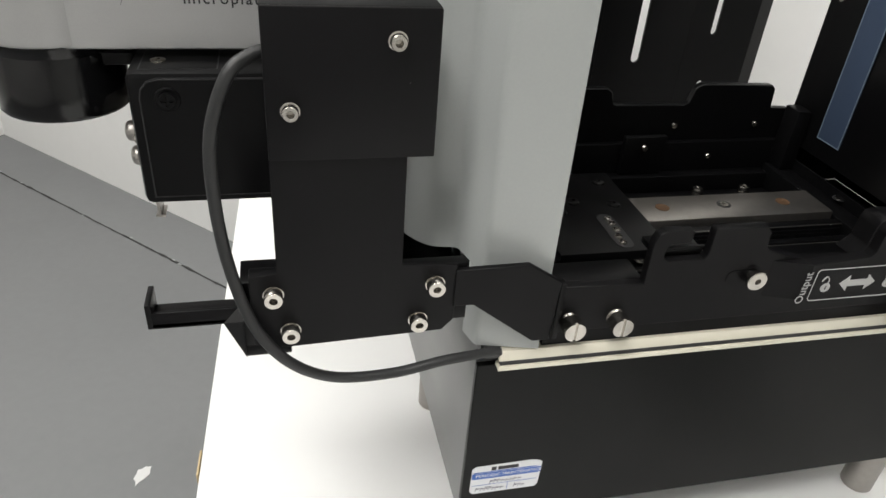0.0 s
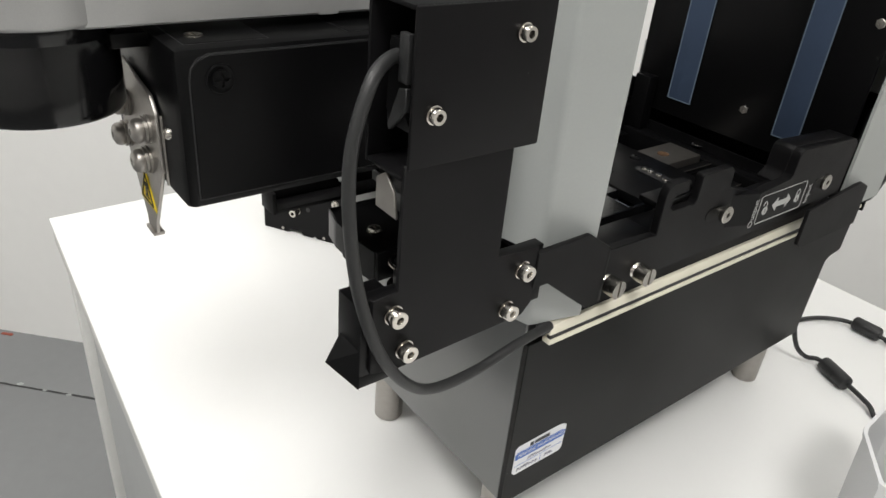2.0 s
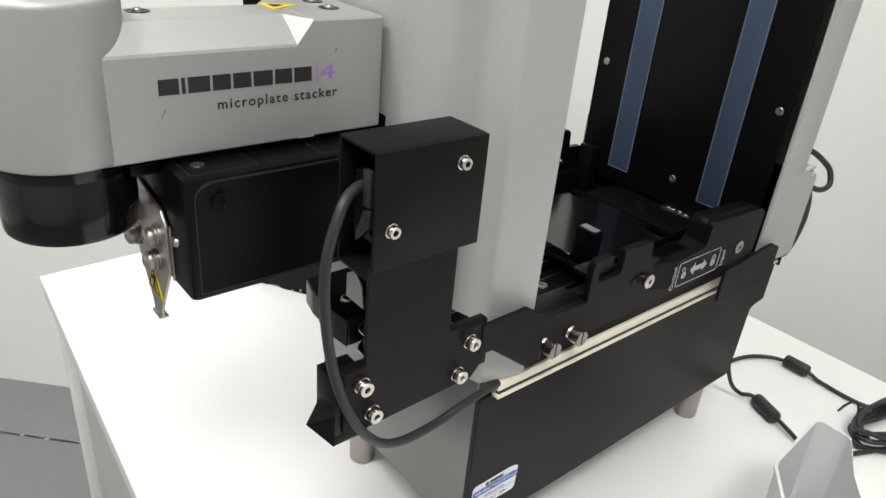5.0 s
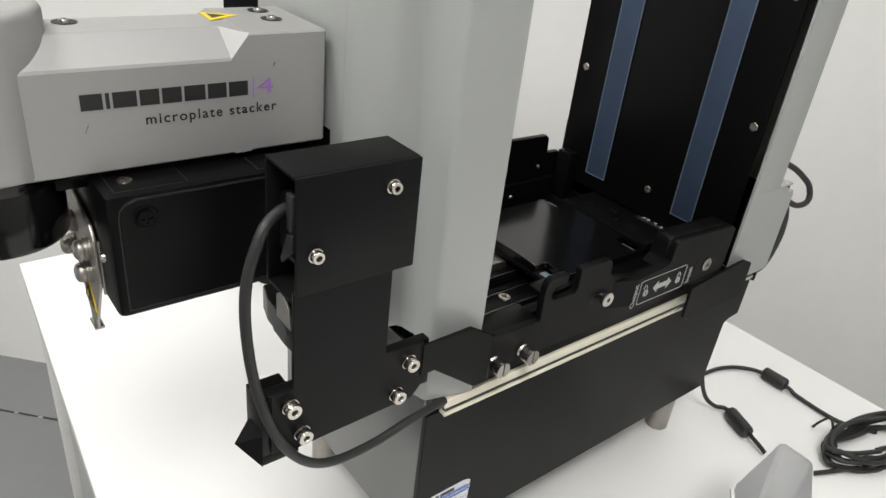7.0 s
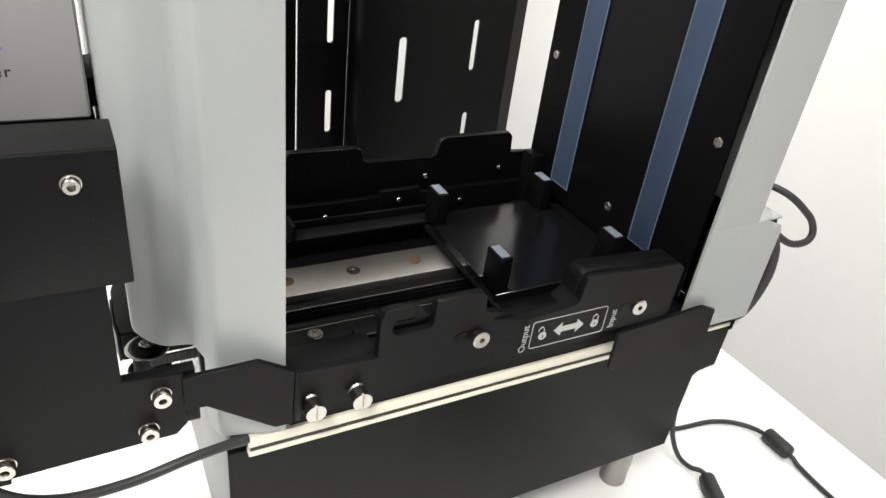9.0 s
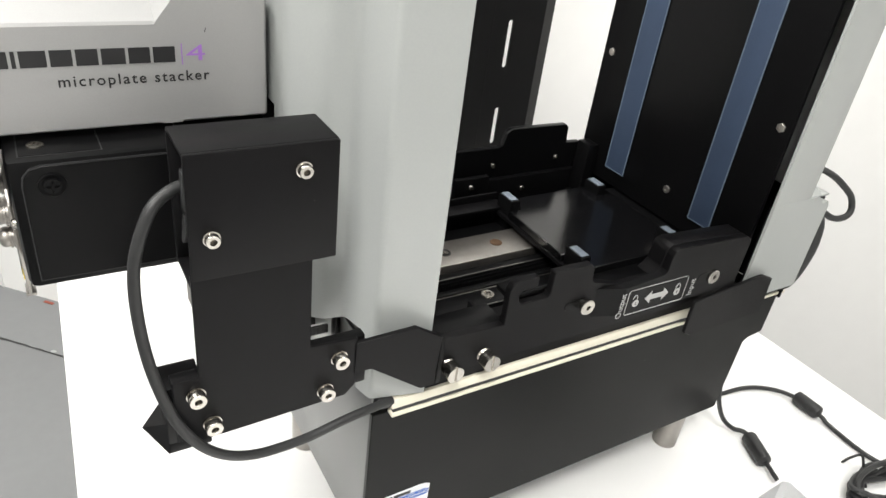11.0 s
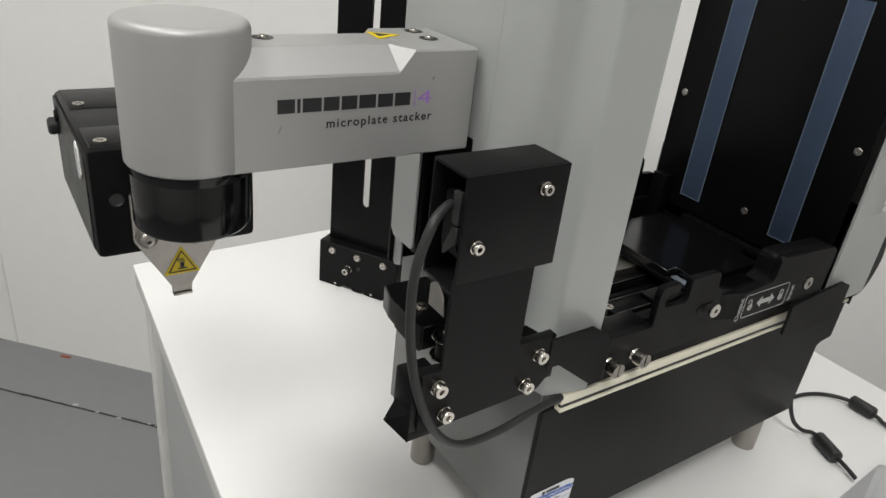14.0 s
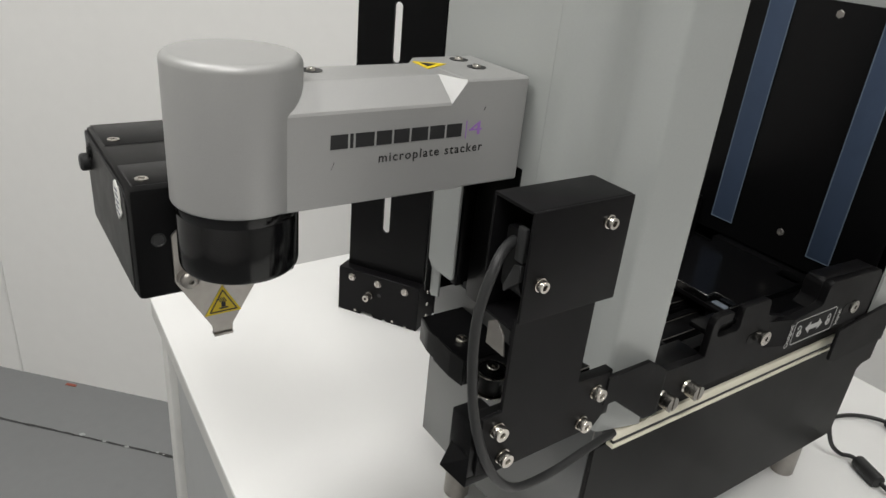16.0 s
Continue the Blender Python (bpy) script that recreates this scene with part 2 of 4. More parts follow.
def room():
    f = shape(box(R_FRONT, R_BACK - 0.176, S_RIGHT, S_LEFT, Z_FLOOR - 0.03, Z_FLOOR, 0.0015),
              box(R_BACK - 0.172, R_BACK + 0.1, S_RIGHT, S_LEFT, Z_FLOOR - 0.03, Z_FLOOR, 0.0015))
    tagged(part("floor", f, M_FLOOR, at=DIAG), "grey painted concrete floor with a straight joint", "floor", kind="structure")
    tagged(part("floor_slab", box(R_FRONT - .1, R_BACK + .1, S_RIGHT - .1, S_LEFT + .1, Z_FLOOR - 0.1, Z_FLOOR - 0.031, 0), M_JOINT, at=DIAG),
           "dark concrete slab under the floor joint", "floor", kind="structure")
    walls = {"wall_back": (R_BACK, R_BACK + 0.1, S_RIGHT - .1, S_LEFT + .1), "wall_front": (R_FRONT - 0.1, R_FRONT, S_RIGHT - .1, S_LEFT + .1),
             "wall_left": (R_FRONT, R_BACK, S_LEFT, S_LEFT + 0.1), "wall_right": (R_FRONT, R_BACK, S_RIGHT - 0.1, S_RIGHT)}
    for name, (a, b, c, d) in walls.items():
        tagged(part(name, box(a, b, c, d, Z_FLOOR, CEIL, 0), M_WALL, at=DIAG), "plain white painted wall", "wall", kind="structure")
    tagged(part("ceiling", box(R_FRONT - .1, R_BACK + .1, S_RIGHT - .1, S_LEFT + .1, CEIL, CEIL + 0.1, 0), M_CEIL, at=DIAG),
           "plain white ceiling", "ceiling", kind="structure")
    # sheet seam on the wall
    tagged(part("wall_trim", box(R_BACK - 0.003, R_BACK + 0.001, 1.458, 1.464, Z_FLOOR, CEIL, 0.0008), M_WALL, at=DIAG),
           "thin vertical seam strip on the white wall", "trim", kind="structure")
    crack = bmesh.new()
    rnd = random.Random(21)
    prev = None
    for k in range(241):
        yy = S_RIGHT + (S_LEFT - S_RIGHT) * k / 240
        c, w = R_BACK - 0.174 + rnd.uniform(-0.0012, 0.0012), 0.0018 + 0.0042 * rnd.random() ** 3
        pair = (crack.verts.new((c - w, yy, Z_FLOOR + 0.0006)), crack.verts.new((c + w, yy, Z_FLOOR + 0.0006)))
        if prev:
            crack.faces.new((prev[0], prev[1], pair[1], pair[0]))
        prev = pair
    tagged(part("floor_joint", crack, M_JOINT, at=DIAG), "dark chipped joint across the grey floor", "floor joint", kind="structure")
    flecks = []
    for k in range(34):
        yy, ww = rnd.uniform(S_RIGHT + .1, S_LEFT - .1), rnd.uniform(0.002, 0.007)
        flecks.append(prism([(ww * math.cos(a) * rnd.uniform(.4, 1), ww * 1.8 * math.sin(a) * rnd.uniform(.4, 1)) for a in [q * math.pi / 4 for q in range(8)]], "z", 0.0007, 0.0013, 0,
                            Matrix.Translation((R_BACK - 0.174 + rnd.uniform(-.006, .006), yy, Z_FLOOR))))
    tagged(part("paint_flecks", shape(*flecks), M_CAB, at=DIAG), "pale paint flecks along the floor joint", "paint flecks", kind="stuff")
    chip = bmesh.new()
    rnd = random.Random(4)
    vs = [chip.verts.new((0.03 * math.cos(a) * rnd.uniform(.5, 1.1), 0.014 * math.sin(a) * rnd.uniform(.5, 1.1), 0.0012))
          for a in [k * 2 * math.pi / 14 for k in range(14)]]
    f0 = chip.faces.new(vs)
    ex = bmesh.ops.extrude_face_region(chip, geom=[f0])
    for v in [g for g in ex["geom"] if isinstance(g, bmesh.types.BMVert)]:
        v.co.z = 0
    tagged(part("paint_chip", chip, M_WHITE, at=pose(-0.303, 1.015, Z_FLOOR, 0, 0, 60)), "small white paint chip on the grey floor", "paint chip")
    tagged(part("red_mark", box(-0.004, 0.004, -0.012, 0.016, 0, 0.002, 0.0006), M_RED, at=pose(-0.083, 1.765, Z_FLOOR, 0, 0, 45)),
           "small red scrap at the foot of the wall", "scrap")


def luminaire(x, y, watts):
    ob = thing("ceiling_light", "white ceiling luminaire with a glowing diffuser", "ceiling light", pose(x, y, CEIL, 0, 0, 45), "ceiling lights")
    part("frame", shape(box(-.32, .32, -.32, -.3, -.03, 0, .002), box(-.32, .32, .3, .32, -.03, 0, .002),
                        box(-.32, -.3, -.3, .3, -.03, 0, .002), box(.3, .32, -.3, .3, -.03, 0, .002)), M_TIE, ob)
    part("diffuser", box(-.3, .3, -.3, .3, -.012, -.004, 0), M_GLOW, ob)
    la = bpy.data.lights.new("ceiling_lamp", "AREA")
    la.shape, la.size, la.size_y, la.energy, la.color = "RECTANGLE", 0.6, 0.6, watts, (1.0, 0.985, 0.955)
    lo = new("ceiling_lamp", la)
    lo.matrix_basis = pose(x, y, CEIL - 0.035, 0, 0, 45)


room()
for L in LIGHTS:
    luminaire(*L)


# ---- desk ----
def desk():
    ob = thing("desk", "white laminate desk with a grey steel pedestal", "desk", pose(0, 0, 0))
    top = [(-0.048, 0.829), (0.60, 0.842), (0.622, 0.10), (0.63, -0.42), (-0.105, -0.42)]
    part("desktop", prism(top, "z", -0.004, 0.0, 0.0006), M_DESK, ob)
    core = [(x + (0.0012 if x < 0.3 else -0.0012), y + (-0.0012 if y > 0 else 0.0012)) for x, y in top]
    part("edge_band", prism(core, "z", -0.028, -0.0041), M_EDGE, ob, "grey desk edge band with wear")
    part("worn_edge", box(-0.0004, 0.0010, 0.0, 0.022, -0.014, -0.0055, 0.0003), M_WORN, ob, "chipped brown edge", at=pose(-0.0728, 0.352, 0, 0, 0, -3.2))
    side = [(-0.036, 0.80), (0.56, 0.81), (0.58, -0.38), (-0.088, -0.38)]
    part("pedestal", prism(side, "z", Z_FLOOR, -0.0285, 0.002), M_CAB, ob, "grey steel pedestal")
    # panel seams on the pedestal's side
    a, b = Vector((-0.036, 0.80)), Vector((-0.088, -0.38))
    d = (b - a).normalized()
    for k, s in enumerate((0.02, 0.42)):
        c = a + d * s
        part("side_rib", box(-0.009, 0.002, -0.015, 0.015, Z_FLOOR, -0.030, 0.0015), M_EDGE, ob, at=pose(c.x, c.y, 0, 0, 0, -2.5))
    part("side_rail", box(-0.004, 0.002, 0, 1.15, -0.052, -0.034, 0.001), M_CAB, ob, at=pose(-0.0865, -0.37, 0, 0, 0, -2.5))


desk()


# ---- the stacker: shared pieces ----
SOCKET = mesh_of("cap_screw", lathe([(0.0042, 0), (0.0042, 0.0010), (0.0034, 0.0011), (0.0034, 0.0016), (0.0038, 0.0017), (0.0038, 0.0050), (0.0035, 0.0054), (0.0017, 0.0054), (0.0015, 0.0051), (0.0015, 0.0012), (0, 0.0010)], 24), M_STEEL)
PLAIN = mesh_of("plain_cap_screw", lathe([(0.0034, 0), (0.0034, 0.0008), (0.0034, 0.0014), (0.0029, 0.0015), (0.0029, 0.0038), (0.0026, 0.0042), (0.0014, 0.0042), (0.0013, 0.0039), (0.0012, 0.0008), (0, 0.0006)], 22), M_STEEL)
SMALL = mesh_of("small_screw", lathe([(0.0024, 0), (0.0024, 0.0012), (0.0019, 0.0019), (0.0009, 0.0019), (0.0008, 0.0010), (0, 0.001)], 14), M_STEEL)
BUTTON = mesh_of("button_screw", shape(lathe([(0.0045, 0), (0.0045, 0.0006), (0.0041, 0.0007), (0.0041, 0.0012), (0.0036, 0.0022), (0.0022, 0.0028), (0.0012, 0.0028), (0.0011, 0.0016), (0, 0.0016)], 18)), M_STEEL)
HEXHEAD = mesh_of("hex_screw", lathe([(0.0033, 0), (0.0033, 0.0008), (0.0029, 0.0011), (0.0012, 0.0011), (0.0011, 0.0006), (0, 0.0006)], 6), M_BRUSH)
BLACKSCREW = mesh_of("black_screw", lathe([(0.0042, 0), (0.0042, 0.0004), (0.0036, 0.0014), (0.002, 0.002), (0.0012, 0.002), (0.001, 0.0008), (0, 0.0008)], 18), M_BLACK2)

FINGER = mesh_of("finger_screw", lathe([(0.0056, 0), (0.0056, 0.0009), (0.0048, 0.0010), (0.0048, 0.0014), (0.0054, 0.0015), (0.0054, 0.0023), (0.0046, 0.0024), (0.0048, 0.0034), (0.0047, 0.0046), (0.0040, 0.0058), (0.0026, 0.0065), (0.0013, 0.0066), (0.0012, 0.0048), (0, 0.0048)], 22), M_BRUSH)


def cross_head(name, r, h, mat):
    # low head cut by a cross-shaped recess
    w, q = r * 0.17, r * 0.62
    pieces = [lathe([(r, 0), (r, h * 0.5), (r * 0.97, h * 0.55), (0, h * 0.55)], 20)]
    n = 6
    for k in range(4):
        arc = [(r * 0.97 * math.cos(a), r * 0.97 * math.sin(a)) for a in [0.2 + j * (math.pi / 2 - 0.4) / n for j in range(n + 1)]]
        quad = [(w, w), (q, w), (q + w, 0.0)] + [(r * 0.97, 0.0)] + arc + [(0.0, r * 0.97), (0.0, q + w), (w, q)]
        pieces.append(prism(quad, "z", h * 0.5, h, 0, Matrix.Rotation(k * math.pi / 2, 4, "Z")))
    return mesh_of(name, shape(*pieces), mat)


CROSSFLAT = cross_head("cross_screw", 0.0033, 0.0008, M_STEEL)
CROSSBLACK = cross_head("black_cross_screw", 0.0034, 0.0014, M_BLACK2)
CROSSPAN = cross_head("pan_cross_screw", 0.0044, 0.0016, M_STEEL)


def half_disc(r, gap, n=14):
    a0 = math.asin(gap / r)
    return [(r * math.sin(a), r * math.cos(a)) for a in [a0 + k * (math.pi - 2 * a0) / n for k in range(n + 1)]]


def thumb():
    # turned barrel with a slotted face
    r = 0.0050
    face = half_disc(r, 0.0007)
    return shape(lathe([(0.0046, 0), (0.0040, 0.0012), (r - 0.0004, 0.0016), (r, 0.0020), (r, 0.0080), (0, 0.0080)], 28),
                 prism(face, "z", 0.0078, 0.0090), prism([(-x, y) for x, y in face], "z", 0.0078, 0.0090))


THUMB = mesh_of("thumb_screw", thumb(), M_STEEL)
KNOB = mesh_of("lock_knob", lathe([(0.0030, 0), (0.0030, 0.0055), (0.0049, 0.006), (0.0051, 0.0064), (0.0051, 0.0084), (0.0047, 0.0088), (0.0016, 0.0088), (0.0014, 0.006), (0, 0.006)], 24), M_STEEL)

stacker = thing("microplate_stacker", "black and grey microplate stacker with silver arm on the desk", "lab stacker", pose(0, 0, 0))


# ---- base and columns ----
def base():
    body = part("base_body", shape(box(0.0855, 0.411, 0.2535, 0.427, 0.050, 0.164, 0.001)), M_DARKGREY, stacker, "dark grey enamelled base housing")
    face = [(0.083, 0.0485), (0.4125, 0.0485), (0.4140, 0.1185), (0.4190, 0.1218), (0.4340, 0.1235), (0.4345, 0.1658), (0.083, 0.1658)]
    part("front_panel", prism(face, "y", 0.2495, 0.2530, 0.0004), M_VINYL, stacker, "black front panel")
    part("raceway", shape(box(0.092, 0.432, 0.2445, 0.2495, 0.1716, 0.1782, 0.0006), box(0.092, 0.432, 0.2440, 0.2495, 0.1660, 0.1688, 0.0005),
                          box(0.094, 0.430, 0.2475, 0.2495, 0.1690, 0.1715, 0)), M_CREAM, stacker, "cream plastic cable raceway")
    part("raceway_slot", box(0.093, 0.4315, 0.2450, 0.2474, 0.1689, 0.1715, 0), M_INK, stacker, "dark slit of the raceway")
    for x, y in ((0.10, 0.268), (0.389, 0.268), (0.10, 0.392), (0.389, 0.392)):
        part("foot", lathe([(0.0098, 0), (0.0105, 0.001), (0.0105, 0.0498)], 28), M_BRUSH, stacker, "short steel foot", at=pose(x, y, 0))
    # periodic maintenance sticker with its print
    st = part("sticker", prism([(0.0, 0.002), (0.0018, 0.0), (0.0345, 0.0), (0.036, 0.002), (0.0365, 0.018), (0.034, 0.0195), (0.030, 0.0202), (0.002, 0.0197), (0.0002, 0.018)],
                              "y", -0.0004, 0.0), M_LABEL, stacker, "white and blue maintenance sticker with handwriting", at=pose(0.0875, 0.2494, 0.0705) @ Matrix.Diagonal((1.11, 1, 1.11, 1)))
    part("band", box(0.0004, 0.0362, -0.0006, -0.0004, 0.0112, 0.0148, 0), M_BLUE, st)
    lettering("print", "PERIODIC MAINTENANCE", 0.0029, M_WHITE, st, front(0.0022, -0.00062, 0.0121), depth=0.00004, spacing=1.02)
    rnd = random.Random(7)
    bars = [box(0.010, 0.0125, -0.0006, -0.0004, 0.0163, 0.0187, 0), box(0.0135, 0.0240, -0.0006, -0.0004, 0.0164, 0.0186, 0)]
    part("brand_bar", shape(*bars), M_INK, st)
    part("thin_line", shape(box(0.0012, 0.034, -0.00058, -0.0004, 0.0153, 0.0157, 0)), M_BLUE, st)
    strokes = []
    for z, xa, xb in ((0.0070, 0.010, 0.026), (0.0018, 0.003, 0.018), (0.0018, 0.023, 0.029)):
        x = xa
        while x < xb:
            h = rnd.uniform(0.0014, 0.003)
            strokes.append(tube([(x, -0.0005, z), (x + 0.0006, -0.0005, z + h), (x + 0.0012, -0.0005, z + h * .4), (x + 0.0016, -0.0005, z + h * .9)], 0.0002, 4, 3))
            x += rnd.uniform(0.0019, 0.0025)
    part("handwriting", shape(*strokes), M_PENCIL, st)
    part("rule_line", shape(box(0.001, 0.035, -0.00052, -0.0004, 0.0060, 0.0062, 0), box(0.001, 0.035, -0.00052, -0.0004, 0.0107, 0.0109, 0),
                            box(0.0195, 0.0197, -0.00052, -0.0004, 0.001, 0.0055, 0)), M_BLUE, st)


def left_column():
    sec = [(0.1100, 0.2430), (0.0828, 0.2492), (0.0812, 0.2498), (0.0802, 0.2508), (0.0796, 0.2522), (0.0752, 0.2690), (0.0746, 0.2712), (0.0734, 0.2728), (0.0716, 0.2736), (0.0650, 0.2746), (0.0622, 0.2756),
           (0.0596, 0.2774), (0.0560, 0.2812), (0.0525, 0.2866), (0.0506, 0.2910), (0.0500, 0.2950), (0.0500, 0.300), (0.052, 0.300), (0.052, 0.2955), (0.0526, 0.2918), (0.0542, 0.2876), (0.0576, 0.2824), (0.0610, 0.2788),
           (0.0632, 0.2774), (0.0654, 0.2766), (0.0722, 0.2755), (0.0747, 0.2744), (0.0764, 0.2722), (0.0772, 0.2694), (0.0815, 0.2528), (0.0820, 0.2517), (0.0830, 0.2511), (0.1080, 0.2454), (0.108, 0.30), (0.110, 0.30)]
    part("column_cover", prism(sec, "z", 0.2200, 0.64), M_GREY, stacker, "grey enamelled sheet-metal column")
    low = [(0.1100, 0.2430), (0.0828, 0.2492), (0.0812, 0.2498), (0.0802, 0.2508), (0.0796, 0.2522), (0.0772, 0.2612), (0.0790, 0.2617), (0.0815, 0.2528), (0.0820, 0.2517), (0.0830, 0.2511), (0.1100, 0.2450)]
    part("column_foot", prism(low, "z", 0.1795, 0.2199), M_GREY, stacker, "grey foot of the column")
    # side sheet with the slot in which the arm rides
    side = [(0.300, 0.250), (0.312, 0.250), (0.312, 0.324), (0.364, 0.324), (0.364, 0.231), (0.366, 0.229), (0.388, 0.229), (0.3925, 0.234), (0.3985, 0.64), (0.300, 0.64)]
    part("side_sheet", prism(side, "x", 0.0500, 0.0520, 0.0003), M_GREY, stacker, "grey column side sheet")
    part("inner_sheet", shape(box(0.1085, 0.111, 0.3002, 0.3985, 0.205, 0.64, 0.0004), box(0.0525, 0.1078, 0.3960, 0.3985, 0.205, 0.64, 0.0004)), M_BLACK, stacker, "black inner sheet of the column")
    # drive in the column's foot
    part("drive_plate", box(0.075, 0.106, 0.305, 0.38, 0.205, 0.33, .001), M_BLACK2, stacker, "black drive housing")
    part("base_side", box(0.0835, 0.0853, 0.2535, 0.427, 0.0500, 0.2020, 0.0004), M_DARKGREY, stacker, "dark grey side sheet of the base")
    part("slot_guide", box(0.0535, 0.058, 0.300, 0.306, 0.215, 0.324, .0006), M_BLACK, stacker)
    part("slot_guide", box(0.0535, 0.058, 0.364, 0.3700, 0.225, 0.324, .0006), M_BLACK, stacker)
    part("shaft_flag", prism([(0.386, 0.205), (0.394, 0.202), (0.400, 0.208), (0.400, 0.236), (0.386, 0.236)], "x", 0.0560, 0.0575, 0.0003), M_GREY, stacker)
    # rail end with belt pulley, outside the base
    part("rail_end", prism([(0.0430, 0.345), (0.0447, 0.3325), (0.0835, 0.3325), (0.0835, 0.392), (0.0480, 0.392), (0.0440, 0.376)], "z", 0.1690, 0.1875, 0.0008), M_BLACK2, stacker, "black rail end block")
    part("end_fascia", prism([(0.0418, 0.346), (0.0432, 0.3328), (0.0446, 0.3328), (0.0432, 0.346), (0.0442, 0.366), (0.0428, 0.366)], "z", 0.1690, 0.1885, 0.0003), M_BLACK2, stacker, "black bowed fascia")
    # added plate, no known part: its pale colour stands in for a bright patch
    part("pale_plate", box(0.0815, 0.0833, 0.3055, 0.3320, 0.1520, 0.2040, 0.0004), M_GREY, stacker, "added pale grey plate that brightens the gap behind the belt")
    part("belt_guard", box(0.0800, 0.0833, 0.2975, 0.3040, 0.1680, 0.2030, 0.0008), M_BLACK2, stacker)
    teeth = [p for k in range(12) for p in ((0.0572 + 0.0021 * k, 0.3118), (0.0574 + 0.0021 * k, 0.3114), (0.0584 + 0.0021 * k, 0.3114), (0.0586 + 0.0021 * k, 0.3118))]
    part("drive_belt", prism(teeth + [(0.0835, 0.3118), (0.0835, 0.3130), (0.0570, 0.3130), (0.0570, 0.3118)], "z", 0.1788, 0.1846), M_RUBBER, stacker, "black toothed drive belt")
    share("block_screw", BUTTON, stacker, pose(0.057, 0.355, 0.1875))
    spool = Matrix.Translation((0.0570, 0.3200, 0))
    part("belt_pulley", lathe([(0.0078, 0.1700), (0.0080, 0.1712), (0.0080, 0.1852), (0.0078, 0.1864)], 36, spool), M_BLACK2, stacker, "black belt pulley")
    for z in (0.1704, 0.1852):
        part("pulley_flange", lathe([(0.0060, z), (0.0110, z), (0.0114, z + 0.0003), (0.0110, z + 0.0007), (0.0060, z + 0.0007)], 36, spool), M_STEEL, stacker, "thin steel pulley flange")
    part("pulley_cap", lathe([(0.0096, 0.1860), (0.0094, 0.1863), (0.0044, 0.1863)], 28, spool), M_GLOSS, stacker)
    part("pulley_hub", lathe([(0.0040, 0.1864), (0.0040, 0.1885), (0.0034, 0.1890), (0.0016, 0.1890), (0.0014, 0.1872), (0, 0.1872)], 24, spool), M_STEEL, stacker)


def right_column():
    sec = [(0.3640, 0.2385), (0.4020, 0.2385), (0.4050, 0.2400), (0.4070, 0.2440), (0.4070, 0.43), (0.3680, 0.43), (0.3680, 0.428), (0.4050, 0.428), (0.4050, 0.2450), (0.4015, 0.2405), (0.3640, 0.2405)]
    part("column_cover", prism(sec, "z", 0.2557, 0.62), M_GREY, stacker, "grey enamelled column of the input side")
    foot = [(0.3640, 0.178), (0.4285, 0.178), (0.4285, 0.2460), (0.4260, 0.2500), (0.4120, 0.2556), (0.3640, 0.2556)]
    part("column_foot", prism(foot, "y", 0.2385, 0.2405), M_GREY, stacker, "grey widened column foot")
    part("foot_side", shape(box(0.4265, 0.4285, 0.2406, 0.43, 0.178, 0.2475, 0.0005), box(0.4072, 0.4275, 0.2406, 0.43, 0.2535, 0.2553, 0.0005)), M_GREY, stacker)
    # added black boxes: keep the foot's inside dark and shut out stray light
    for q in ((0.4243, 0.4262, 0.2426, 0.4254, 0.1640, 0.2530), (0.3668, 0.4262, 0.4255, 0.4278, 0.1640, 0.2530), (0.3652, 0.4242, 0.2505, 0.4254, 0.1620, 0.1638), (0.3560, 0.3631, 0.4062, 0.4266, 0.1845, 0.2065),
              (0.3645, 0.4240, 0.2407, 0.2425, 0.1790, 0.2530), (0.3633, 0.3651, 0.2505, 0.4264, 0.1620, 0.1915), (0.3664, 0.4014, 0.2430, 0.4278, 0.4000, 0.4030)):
        part("foot_light_block", box(*q, 0), M_BLACK2, stacker)
    part("foot_back", box(0.3665, 0.4264, 0.428, 0.43, 0.178, 0.2530, 0.0004), M_GREY, stacker)
    pn = part("magazine_panel", box(0.3632, 0.3662, 0.2470, 0.4265, 0.2020, 0.411, 0.0005), M_BLACK2, stacker, "black magazine panel with blue felt strips")
    for y0, y1 in ((0.2795, 0.2995), (0.3715, 0.3930)):
        s = part("felt_strip", box(0.3622, 0.3632, y0, y1, 0.2155, 0.4065, 0.0004), M_STRIP, pn, "dark blue felt strip")
        part("strip_edge", shape(box(0.36205, 0.3623, y0 - .0002, y0 + 0.0007, 0.2153, 0.4067, 0), box(0.36205, 0.3623, y1 - 0.0007, y1 + .0002, 0.2153, 0.4067, 0),
                                 box(0.36205, 0.3623, y0 + .0007, y1 - .0007, 0.2153, 0.2161, 0)), M_STRIPEDGE, stacker)
    turn = Matrix.Rotation(radians(-90), 4, "Y")
    for y, z in ((0.417, 0.305), (0.2545, 0.305), (0.326, 0.226), (0.334, 0.402), (0.417, 0.395), (0.2545, 0.395)):
        share("panel_screw", HEXHEAD, pn, Matrix.Translation((0.3632, y, z)) @ turn)
    # lower right bracket
    part("right_bracket", prism([(0.3055, 0.1975), (0.3660, 0.2035), (0.3720, 0.2035), (0.3845, 0.1980), (0.3860, 0.168), (0.3120, 0.168), (0.3055, 0.172)], "y", 0.2318, 0.2343, 0.0005), M_BLACK, stacker, "black corner bracket")


base()
left_column()
right_column()


